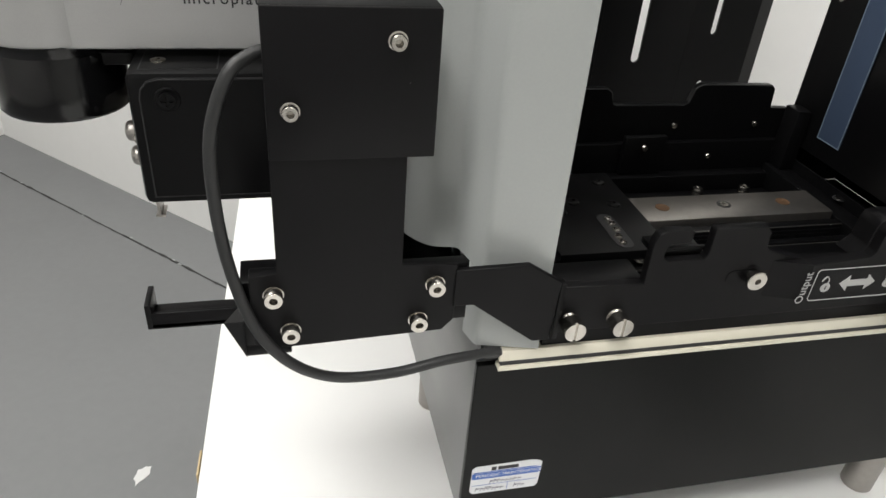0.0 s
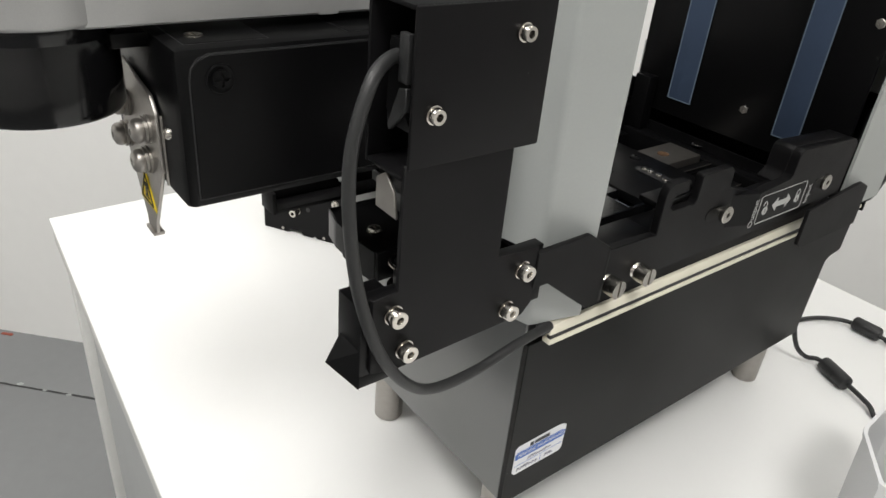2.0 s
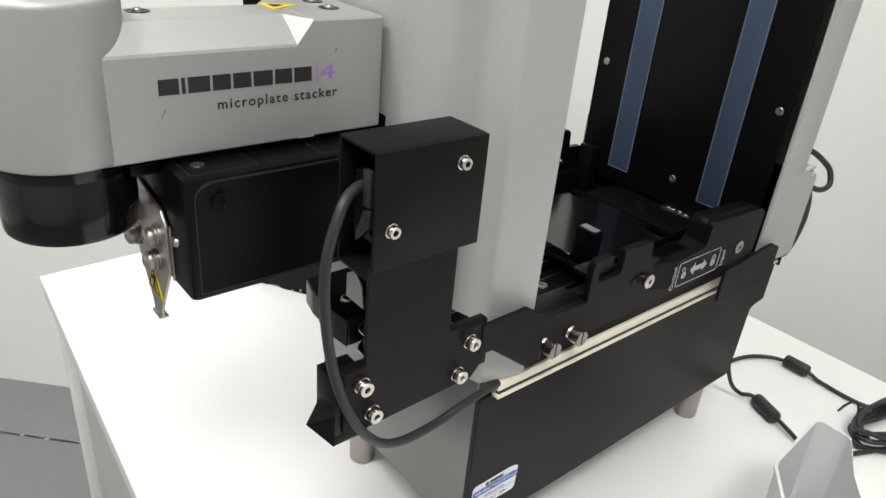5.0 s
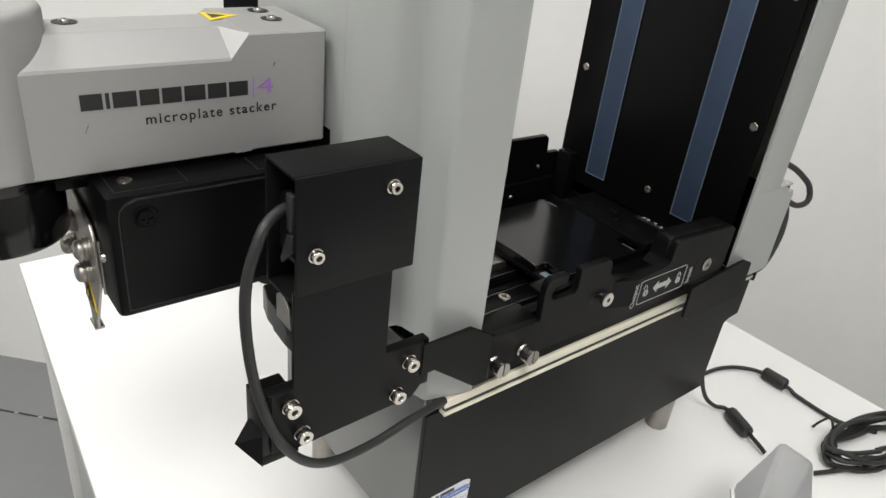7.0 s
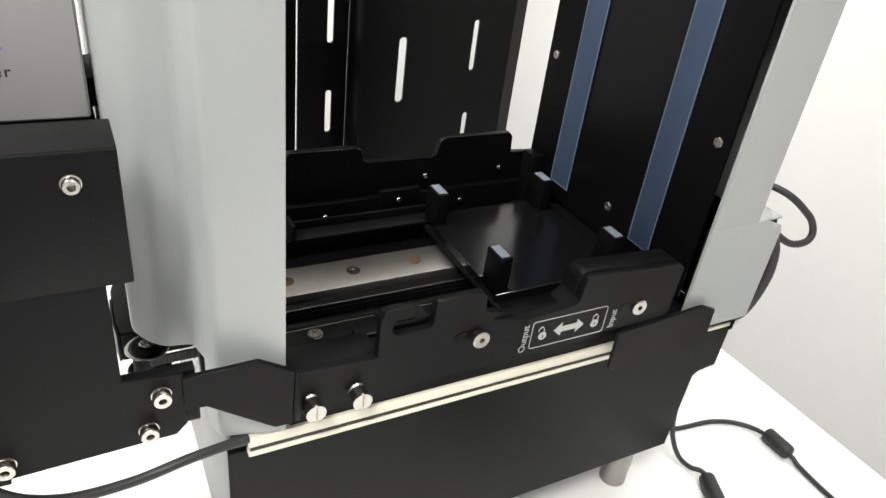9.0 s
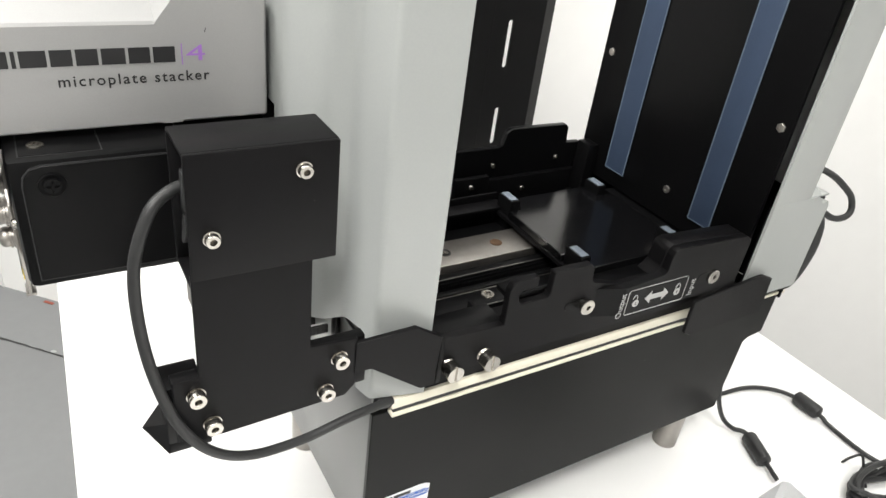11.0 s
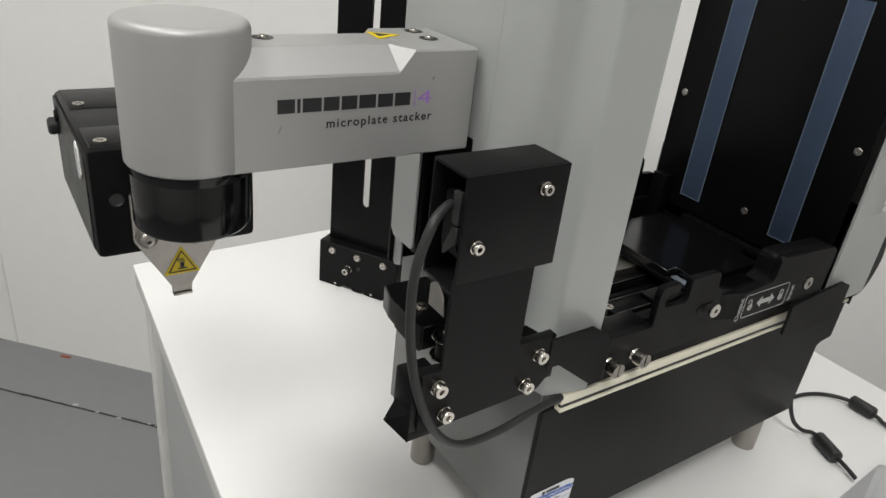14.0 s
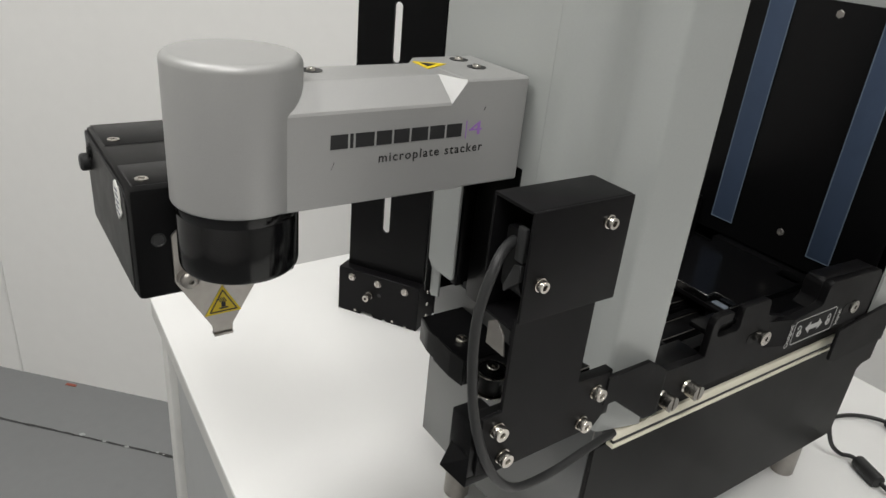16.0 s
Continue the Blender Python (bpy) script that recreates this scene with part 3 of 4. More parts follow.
# ---- plate nest ----
def nest():
    part("nest_floor", shape(box(0.112, 0.3630, 0.2505, 0.4270, 0.1645, 0.1665, 0.0004)), M_BLACK2, stacker, "black nest floor")
    wall = [(0.113, 0.1905), (0.310, 0.1905), (0.3440, 0.1985), (0.3440, 0.2220), (0.2385, 0.2222), (0.2204, 0.2279), (0.2165, 0.2290), (0.2148, 0.2310), (0.2140, 0.2395), (0.2110, 0.2425),
            (0.1855, 0.2428), (0.1845, 0.2415), (0.1845, 0.2290), (0.1828, 0.2266), (0.1645, 0.2268), (0.1622, 0.2288), (0.1620, 0.2335), (0.1640, 0.2355), (0.1738, 0.2358),
            (0.1740, 0.2420), (0.1728, 0.2428), (0.1600, 0.2428), (0.1570, 0.2412), (0.1553, 0.2370), (0.1553, 0.2150), (0.113, 0.2165)]
    part("front_wall", prism(wall, "y", 0.2405, 0.2455, 0.0004), M_BLACK, stacker, "black contoured front wall of the nest")
    part("hook_tab", shape(box(0.1605, 0.1845, 0.2456, 0.2600, 0.2255, 0.2290, 0.0006), box(0.1640, 0.1840, 0.2440, 0.2456, 0.2302, 0.2318, 0.0003)), M_BLACK2, stacker, "black tab behind the hook")
    part("lower_wall", box(0.113, 0.3630, 0.2465, 0.2500, 0.166, 0.193, 0.0004), M_BLACK, stacker)
    part("ledge", shape(box(0.113, 0.157, 0.2455, 0.262, 0.2125, 0.2150, 0.0004), box(0.113, 0.36, 0.2455, 0.2495, 0.193, 0.2, 0.0004)), M_BLACK2, stacker)
    # added black bar, stands for the wall's dark left side in the gap
    part("wall_side_bar", box(0.1128, 0.1156, 0.2372, 0.2420, 0.1895, 0.2205, 0.0006), M_BLACK2, stacker)
    # lock plate: its left end slants back to the wall, its right end stands up as a thick cheek
    low = [(0.2385, 0.2028), (0.2385, 0.2228), (0.2690, 0.2258), (0.2712, 0.2280), (0.2720, 0.2380), (0.2735, 0.2415), (0.2765, 0.2430), (0.3415, 0.2392), (0.3455, 0.2355), (0.3440, 0.2000), (0.3020, 0.2008)]
    cheek = [(0.2640, 0.2222), (0.2690, 0.2258), (0.2712, 0.2280), (0.2720, 0.2380), (0.2735, 0.2415), (0.2765, 0.2430), (0.3415, 0.2392), (0.3455, 0.2355), (0.3450, 0.2222)]
    sl = part("slide_lock", shape(prism(low, "y", 0.2345, 0.2404, 0.0003), prism(cheek, "y", 0.2404, 0.2530, 0.0005), prism([(0.2206, 0.2404), (0.2385, 0.2345), (0.2385, 0.2404)], "z", 0.2028, 0.2230)),
              M_BLACK, stacker, "black sliding lock plate with white print")
    # print on the lock plate: two words, a frame, an arrow and two padlocks
    y = 0.2343
    lettering("output_print", "Output", 0.0062, M_PRINT, sl, Matrix.Translation((0.2398, y, 0.2006)) @ Matrix.Rotation(radians(-90), 4, "Y") @ FRONT, "white printed word Output", weight=0.0)
    lettering("input_print", "Input", 0.0062, M_PRINT, sl, Matrix.Translation((0.3008, y, 0.2032)) @ Matrix.Rotation(radians(-90), 4, "Y") @ FRONT, "white printed word Input", weight=0.0)
    x0, x1, z0, z1, q = 0.2424, 0.2932, 0.2020, 0.2201, 0.0012
    part("print_frame", tube([(x0 + q, y, z0), (x1 - q, y, z0), (x1, y, z0 + q), (x1, y, z1 - q), (x1 - q, y, z1), (x0 + q, y, z1), (x0, y, z1 - q), (x0, y, z0 + q), (x0 + q, y, z0)], 0.00026, 4, 1, False), M_PRINT, sl)
    ax, az = 0.2676, 0.2110
    ar = [(-0.0102, 0), (-0.0052, 0.0045), (-0.0052, 0.0018), (0.0052, 0.0018), (0.0052, 0.0045), (0.0102, 0), (0.0052, -0.0045), (0.0052, -0.0018), (-0.0052, -0.0018), (-0.0052, -0.0045)]
    part("print_arrow", prism([(ax + a, az + b) for a, b in ar], "y", y - 0.0001, y + 0.0002), M_PRINT, sl)
    for x, opened in ((0.2500, 1), (0.2858, 0)):
        zz = 0.2072
        dial = [(x + 0.0026 * math.cos(a), zz + 0.0022 + 0.0026 * math.sin(a)) for a in [k * math.pi / 10 for k in range(20)]]
        shackle = [(x - 0.0017, y, zz + (0.0058 if opened else 0.0042)), (x - 0.0017, y, zz + 0.0068), (x, y, zz + 0.0086), (x + 0.0017, y, zz + 0.0068), (x + 0.0017, y, zz + 0.0042)]
        if opened:
            shackle = [(a - 0.0012, b, c) for a, b, c in shackle]
        part("print_padlock", shape(prism(dial, "y", y - 0.0001, y + 0.0002), tube(shackle, 0.0003, 4, 4)), M_PRINT, sl)
        part("padlock_keyhole", box(x - 0.0004, x + 0.0004, y - 0.00016, y - 0.0001, zz + 0.0010, zz + 0.0032, 0), M_INK, sl)
    for x, z, ys, yk in ((0.2115, 0.2152, 0.2404, 0.2440), (0.3165, 0.2146, 0.2344, 0.2408)):
        part("knob_slot", prism([(x - 0.010 + 0.0038 * math.cos(a), z + 0.0038 * math.sin(a)) for a in [math.pi / 2 + k * math.pi / 8 for k in range(9)]] +
                                [(x + 0.0038 * math.cos(a), z + 0.0038 * math.sin(a)) for a in [-math.pi / 2 + k * math.pi / 8 for k in range(9)]], "y", ys - 0.0002, ys + 0.0004), M_BLACK2, stacker)
        share("lock_knob", KNOB, stacker, front(x, yk, z), "steel lock knob")
    for x in (0.1215, 0.1450):
        share("thumb_screw", THUMB, stacker, front(x, 0.2405, 0.197), "slotted steel thumb screw")
    # back wall with lugs, and the right end
    bw = [(0.113, 0.166), (0.363, 0.166), (0.363, 0.2210), (0.3600, 0.2235), (0.3450, 0.2240), (0.3440, 0.2380), (0.3410, 0.2410), (0.2850, 0.2420), (0.2805, 0.2390), (0.2780, 0.2290),
          (0.2740, 0.2270), (0.2230, 0.2275), (0.2200, 0.2290), (0.2180, 0.2370), (0.2140, 0.2395), (0.1650, 0.2400), (0.1600, 0.2290), (0.113, 0.2290)]
    part("back_wall", prism(bw, "y", 0.4270, 0.4325, 0.0005), M_BLACK2, stacker, "black contoured back wall of the nest")
    part("back_rail", shape(box(0.113, 0.3630, 0.4215, 0.4268, 0.166, 0.2010, 0.0006), box(0.113, 0.362, 0.4120, 0.4215, 0.166, 0.1790, 0.0006),
                            box(0.23, 0.262, 0.4168, 0.4215, 0.179, 0.2080, 0.0008)), M_BLACK2, stacker)
    part("end_block", shape(box(0.3480, 0.3630, 0.2500, 0.4200, 0.1665, 0.1840, 0.001), box(0.352, 0.363, 0.4060, 0.4210, 0.184, 0.2290, 0.001),
                            box(0.318, 0.3625, 0.2532, 0.2600, 0.1842, 0.2100, 0.0006)), M_BLACK2, stacker)
    for x, z in ((0.19, 0.19), (0.245, 0.2), (0.245, 0.193), (0.30, 0.19), (0.335, 0.212), (0.27, 0.212)):
        share("wall_screw", SMALL, stacker, Matrix.Translation((x, 0.4214 if z < .2 else 0.4168 if .23 < x < .262 else 0.4268, z)) @ FRONT)
    for x in (0.290, 0.328):
        share("rail_screw", SOCKET, stacker, pose(x, 0.4065, 0.1665), "steel cap screw")
    # linear guide with bronze-lined holes, rack and belt bars
    rail = part("guide_rail", shape(box(0.112, 0.3470, 0.3400, 0.3700, 0.1667, 0.1870, 0.0012)), M_BRUSH, stacker, "brushed steel guide rail")
    for k in range(6):
        hx = 0.143 + 0.044 * k
        part("rail_hole", lathe([(0.0046, 0), (0.0046, 0.0003), (0.0040, 0.0003), (0.0036, 0.0001), (0, 0.0001)], 20), M_BRASS if k % 2 == 0 else M_INK, rail, at=pose(hx, 0.3555, 0.1870))
        if k % 2:
            part("hole_screw", lathe([(0.0030, 0), (0.0030, 0.0005), (0.0013, 0.0005), (0.0012, 0.0001), (0, 0.0001)], 16), M_STEEL, rail, at=pose(hx, 0.3555, 0.1871))
    part("belt_bar", shape(box(0.112, 0.3470, 0.3300, 0.3370, 0.1667, 0.1835, 0.0006), box(0.112, 0.3470, 0.3190, 0.3240, 0.1667, 0.1790, 0.0006),
                           box(0.112, 0.3470, 0.3020, 0.3180, 0.1667, 0.1780, 0.0006), box(0.112, 0.3470, 0.2860, 0.2960, 0.1667, 0.1700, 0.0006)), M_BLACK2, stacker)
    teeth = [box(0.116 + 0.0022 * k, 0.1172 + 0.0022 * k, 0.3272, 0.3285, 0.1700, 0.1790, 0) for k in range(100)]
    part("toothed_belt", shape(box(0.114, 0.346, 0.3285, 0.3298, 0.1690, 0.1810, 0), *teeth), M_BLACK2, stacker, "black toothed belt")
    # thin brushed steel lines along the bars' upper edges
    for yy, z in ((0.3178, 0.1780), (0.3300, 0.1835), (0.3018, 0.1779)):
        part("steel_edge", box(0.113, 0.3465, yy - 0.0003, yy + 0.0003, z - 0.0004, z + 0.0002, 0), M_BRUSH, stacker, "thin brushed steel edge line")
    for x in (0.147, 0.196):
        share("cross_screw", CROSSPAN, stacker, pose(x, 0.3105, 0.1780, 0, 0, 20), "steel cross-head screw")


nest()


# ---- sensor bracket at the front ----
def bracket():
    br = part("sensor_bracket", prism([(-0.0190, 0.2350), (-0.0082, 0.2360), (-0.0082, 0.2862), (0.0415, 0.2862), (0.0415, 0.2368), (0.0650, 0.2350), (0.0650, 0.2065), (0.0600, 0.2010), (-0.0060, 0.1985), (-0.0190, 0.2010)],
                                      "y", 0.2370, 0.2392, 0.0004), M_BLACK, stacker, "black sheet-metal sensor bracket")
    part("cover_front", box(-0.0082, 0.0512, 0.2350, 0.2369, 0.2850, 0.3385, 0.0008), M_BLACK, br, "black sensor cover front")
    part("cover_top", box(-0.0082, 0.0512, 0.2369, 0.2625, 0.3368, 0.3385, 0.0005), M_BLACK, br)
    part("cover_back", box(-0.0082, 0.0512, 0.2612, 0.2628, 0.2790, 0.3367, 0.0004), M_BLACK, br)
    part("cover_side", box(0.0496, 0.0512, 0.2392, 0.2611, 0.2850, 0.3360, 0.0003), M_BLACK, br)
    part("shelf", shape(box(-0.0082, 0.041, 0.2393, 0.2611, 0.2795, 0.2812, 0.0004)), M_BLACK, br)
    part("sensor", shape(box(-0.0045, 0.035, 0.2395, 0.2560, 0.2950, 0.3250, 0.0015), prism([(-0.0070, 0.3020), (-0.0045, 0.2960), (-0.0045, 0.3260), (-0.0062, 0.3260)], "y", 0.2400, 0.2520)), M_BLACK2, br, "black sensor block with connector")
    # connector bar and wedge, whose grey also stands for highlights inside the cover
    part("connector", shape(box(-0.0078, -0.0052, 0.2396, 0.2450, 0.3130, 0.3290, 0.0006), prism([(0.2396, 0.3040), (0.2490, 0.2950), (0.2500, 0.2975), (0.2440, 0.3110), (0.2396, 0.3120)], "x", -0.0078, -0.0056, 0.0003)), M_RUBBER, br, "dark grey sensor connector, drawn to stand for a highlight too")
    for x, z in ((0.036, 0.328), (0.0, 0.304)):
        share("cap_screw", PLAIN, br, front(x, 0.2350, z), "steel socket cap screw")
    for x, z in ((0.0555, 0.2265), (0.049, 0.2085), (-0.010, 0.2265), (-0.004, 0.2080)):
        share("cap_screw", SOCKET, br, front(x, 0.2370, z), "steel socket cap screw with washer")
    part("arm_plate", prism([(0.0640, 0.2325), (0.0965, 0.2330), (0.1125, 0.2225), (0.1110, 0.1905), (0.1030, 0.1905), (0.0730, 0.2140), (0.0640, 0.2140)], "y", 0.2360, 0.2388, 0.0004), M_BLACK, br)
    part("cross_bar", shape(box(-0.0190, 0.0700, 0.2395, 0.2455, 0.2175, 0.2340, 0.0006), box(0.0650, 0.0705, 0.2380, 0.2394, 0.2060, 0.2150, 0.0004)), M_BLACK2, br)
    part("guide_block", shape(box(-0.0226, -0.0060, 0.2393, 0.2560, 0.1990, 0.2310, 0.0006), box(-0.0226, -0.004, 0.2393, 0.2500, 0.1935, 0.1992, 0.0006)), M_BLACK2, br, "black guide block")
    wedge = bmesh.new()
    pts = [(-0.0225, 0.2393, 0.1930), (-0.0225, 0.2393, 0.2120), (-0.0225, 0.2540, 0.1930), (-0.0225, 0.2540, 0.2120), (-0.0315, 0.2500, 0.2035)]
    v = [wedge.verts.new(p) for p in pts]
    for q in ((0, 1, 4), (1, 3, 4), (3, 2, 4), (2, 0, 4), (0, 2, 3, 1)):
        wedge.faces.new([v[k] for k in q])
    part("wedge", wedge, M_BLACK2, br, "black pointed guide wedge")
    part("sensor_cable", tube([(0.010, 0.249, 0.3170), (-0.004, 0.248, 0.3205), (-0.0130, 0.2455, 0.3190), (-0.0203, 0.242, 0.3130), (-0.0270, 0.2405, 0.2942), (-0.0283, 0.239, 0.2706), (-0.0256, 0.2365, 0.2420), (-0.0183, 0.2330, 0.2150),
                               (-0.0055, 0.2325, 0.1945), (0.0135, 0.2375, 0.1790), (0.0395, 0.2405, 0.1752), (0.0640, 0.2420, 0.1785), (0.0850, 0.2455, 0.1775), (0.0925, 0.2465, 0.1770)], 0.0024, 14), M_RUBBER, br, "thick black sensor cable")
    part("cable_end", box(0.0850, 0.0920, 0.2442, 0.2490, 0.1742, 0.1794, 0.001), M_RUBBER, stacker)
    part("clip_plate", prism([(0.244, 0.262), (0.258, 0.262), (0.258, 0.274), (0.252, 0.278), (0.246, 0.272)], "x", -0.0060, -0.0050, 0.0002), M_BRUSH, br, "bare steel clip plate")


bracket()


# ---- arm ----
CX, CY = -0.0965, 0.3385


def arm():
    ob = part("arm", bmesh_arm(), M_SILVER, stacker, "silver painted arm with a rounded shoulder", sharp=18)
    return ob


def bmesh_arm():
    sec_l = [(0.3125, 0.3190), (0.3645, 0.3190), (0.3645, 0.3620), (0.3520, 0.3740), (0.3265, 0.3740), (0.3125, 0.3630)]
    sec_r = [(0.3125, 0.3190), (0.3645, 0.3190), (0.3645, 0.3740), (0.3125, 0.3740)]
    left = prism(sec_l, "x", CX, 0.0010, 0.0008)
    right = prism(sec_r, "x", 0.0075, 0.0470, 0.0010)
    mid = bmesh.new()
    a = [(0.0002, y, z) for y, z in sec_l]
    b = [(0.0085, y, z) for y, z in ((0.3125, 0.3190), (0.3645, 0.3190), (0.3645, 0.3735), (0.3640, 0.3738), (0.3130, 0.3738), (0.3125, 0.3735))]
    va, vb = [mid.verts.new(p) for p in a], [mid.verts.new(p) for p in b]
    for k in range(6):
        mid.faces.new((va[k], va[(k + 1) % 6], vb[(k + 1) % 6], vb[k]))
    mid.faces.new(va)
    mid.faces.new(vb[::-1])
    rim = [(0.0254 + 0.0040 * math.cos(k * math.pi / 20), 0.3811 + 0.0040 * math.sin(k * math.pi / 20)) for k in range(11)]
    foot = [(0.0276 + 0.0016 * math.cos(k * math.pi / 16), 0.3212 + 0.0016 * math.sin(k * math.pi / 16)) for k in range(-8, 1)]
    head = lathe([(0.0260, 0.3196)] + foot + rim + [(0, 0.3853)], 72, Matrix.Translation((CX, CY, 0)))
    return shape(left, right, mid, head)


the_arm = arm()


def arm_details():
    y = 0.31245
    # the maker's word stands as plain bars of its size
    x = -0.0630
    for w in (0.0096, 0.0027, 0.0106, 0.0092, 0.0094, 0.0103, 0.0096, 0.0100):
        part("brand_bar", box(x, x + w - 0.0012, y - 0.0002, y + 0.0001, 0.3464, 0.3530, 0), M_INK, the_arm)
        x += w
    part("brand_line", box(0.0098, 0.0102, y - 0.0002, y + 0.0001, 0.3450, 0.3540, 0), M_PURPLE, the_arm)
    lettering("numeral", "4", 0.0098, M_PURPLE, the_arm, front(0.0116, y - 0.0001, 0.3466) @ Matrix.Diagonal((1.75, 1, 1, 1)), "purple numeral 4", depth=0.00006, spacing=1)
    lettering("print", "microplate stacker", 0.0064, M_INK, the_arm, front(-0.0388, y - 0.0001, 0.3380), "small black lettering", depth=0.00006, spacing=1.21, weight=0.00007)
    part("warning_sticker", prism([(0.0020, 0.3540), (0.0010, 0.3370), (0.0175, 0.3455)], "z", 0.37405, 0.3744), M_YELLOW, the_arm, "yellow triangular warning sticker")
    part("warning_mark", prism([(0.0040, 0.3502), (0.0034, 0.3412), (0.0115, 0.3456)], "z", 0.3744, 0.3745), M_INK, the_arm)
    for x, yy in ((-0.0580, 0.3445), (0.0320, 0.3550), (0.0305, 0.3365)):
        part("screw_recess", lathe([(0.0050, 0.3741), (0.0052, 0.3743), (0.0046, 0.3744), (0.0042, 0.3742), (0, 0.3742)], 20, Matrix.Translation((x, yy, 0))), M_INK, the_arm)
        share("cap_screw", SMALL, the_arm, pose(x, yy, 0.3736))
    part("scratch", tube([(-0.0625, y, 0.3370), (-0.0610, y, 0.3405)], 0.00012, 4, 2), M_INK, the_arm)
    part("scratch", tube([(0.0200, y, 0.3585), (0.0205, y, 0.3605)], 0.0002, 4, 2), M_INK, the_arm)
    part("arm_carriage", shape(box(0.0472, 0.066, 0.322, 0.356, 0.3200, 0.333, 0.001)), M_BLACK, the_arm, "black carriage behind the arm")


arm_details()

# gripper, which turns about the head's axis: built about its own origin at the axis
gripper = part("gripper", lathe([(0.0230, 0.2874), (0.0254, 0.2872), (0.0264, 0.2876), (0.0271, 0.2886), (0.0274, 0.2902), (0.0274, 0.3140), (0.0271, 0.3144), (0.0271, 0.3150), (0.0274, 0.3154), (0.0274, 0.3196)], 64), M_COLLAR, stacker, "black turning gripper head", at=pose(CX, CY, 0))


def gripper_details():
    body = part("gripper_box", shape(box(0.0335, 0.1452, -0.0430, 0.0408, 0.2552, 0.3152, 0.0034)), M_BLACK2, gripper, "black gripper housing")
    # side covers with one round ear at the screw, in a shadow gap
    for a, xs, zs in ((-0.0437, 0.0490, 0.3040), (0.0408, 0.1290, 0.3040)):
        cover = [(0.0385, 0.2595), (0.1420, 0.2595), (0.1430, 0.2605), (0.1430, 0.3110), (0.1420, 0.3125), (0.0460, 0.3125), (0.0420, 0.3112), (0.0393, 0.3080), (0.0385, 0.3040)]
        part("side_cover", prism(cover, "y", a, a + 0.0007, 0.0003), M_BLACK2, gripper)
        part("cover_gap", prism([(0.0905 + (x - 0.0905) * 1.009, 0.2860 + (z - 0.2860) * 1.018) for x, z in cover], "y", a + 0.0004 if a < 0 else a, a + 0.0007 if a < 0 else a + 0.0003), M_INK, gripper)
        sgn = 1 if a < 0 else -1
        part("screw_boss", lathe([(0.0053, 0), (0.0053, 0.0004), (0.0048, 0.0007), (0.0040, 0.0004), (0, 0.0004)], 28), M_BLACK2, gripper, at=pose(xs, a if a < 0 else a + 0.0007, zs, 90 * sgn, 0, 0))
        screw = share("cover_screw", CROSSBLACK, gripper, pose(xs, a - 0.0003 if a < 0 else a + 0.0010, zs, 90 * sgn, 0, 0), "black cross-head screw")
    for xa, xb in ((0.0390, 0.0690), (0.1020, 0.1420)):
        part("panel_gap", box(xa - 0.0005, xb + 0.0005, -0.0395, 0.0380, 0.3147, 0.31535, 0.0), M_INK, gripper)
        part("top_panel", box(xa, xb, -0.0390, 0.0375, 0.3147, 0.3156, 0.0003), M_BLACK2, gripper)
    for k, (x, yy) in enumerate(((0.0455, -0.0300), (0.0455, 0.0318), (0.1105, 0.0318), (0.1300, -0.0300))):
        share("top_screw", CROSSFLAT, gripper, pose(x, yy, 0.3155, 0, 0, 25 * k), "worn steel cross-head screw")
    part("end_knob", lathe([(0.0050, 0), (0.0052, 0.001), (0.0052, 0.004), (0.0040, 0.0052), (0, 0.0054)], 20), M_RUBBER, gripper, at=pose(0.1385, 0.0414, 0.2950, -90, 0, 0))
    part("end_bolt", lathe([(0.0036, 0), (0.0036, 0.0008), (0.0030, 0.001), (0.0026, 0.0006), (0, 0.0006)], 18), M_RUBBER, gripper, at=pose(0.0335, 0.0290, 0.2880, 0, -90, 0))
    share("end_screw", SMALL, gripper, pose(0.0335, -0.0310, 0.2820, 0, -90, 0))
    bl = [(-0.0235, 0.2865), (-0.0185, 0.2925), (0.0150, 0.2985), (0.0235, 0.2900), (0.0235, 0.2640), (0.0060, 0.2330), (0.0056, 0.2285), (-0.0046, 0.2285), (-0.0050, 0.2330), (-0.0235, 0.2640)]
    part("blade", shape(prism(bl, "x", 0.0310, 0.0326, 0.0002), box(0.0326, 0.0346, -0.0235, -0.0222, 0.2580, 0.2860, 0.0003), box(0.0298, 0.0343, -0.0046, 0.0056, 0.2272, 0.2287, 0.0002)), M_BRUSH, gripper, "bare steel gripper finger")
    part("warning_sticker", prism([(-0.0098, 0.2405), (0.0098, 0.2405), (0.0, 0.2575)], "x", 0.0306, 0.0310, 0.0), M_YELLOW, gripper, "yellow triangular pinch warning sticker")
    tri = [(-0.0072, 0.2420), (0.0072, 0.2420), (0.0, 0.2546)]
    for a, b in zip(tri, tri[1:] + tri[:1]):
        part("warning_border", tube([(0.0305, a[0], a[1]), (0.0305, b[0], b[1])], 0.00038, 4, 1, False), M_INK, gripper)
    part("warning_mark", shape(box(0.0303, 0.0307, -0.0012, 0.0010, 0.2445, 0.2475, 0), box(0.0303, 0.0307, -0.0026, 0.0022, 0.2435, 0.2442, 0),
                               *[tube([(0.0305, -0.0016 + 0.001 * k, 0.2478), (0.0305, -0.0004 + 0.001 * k, 0.2502)], 0.00032, 4, 1, False) for k in range(4)]), M_INK, gripper)
    for yy, z in ((0.0170, 0.2660), (-0.0120, 0.2775), (-0.0080, 0.2635), (0.0130, 0.2805)):
        share("finger_screw", FINGER, gripper, pose(0.0310, yy, z, 0, -90, 0), "steel finger screw")
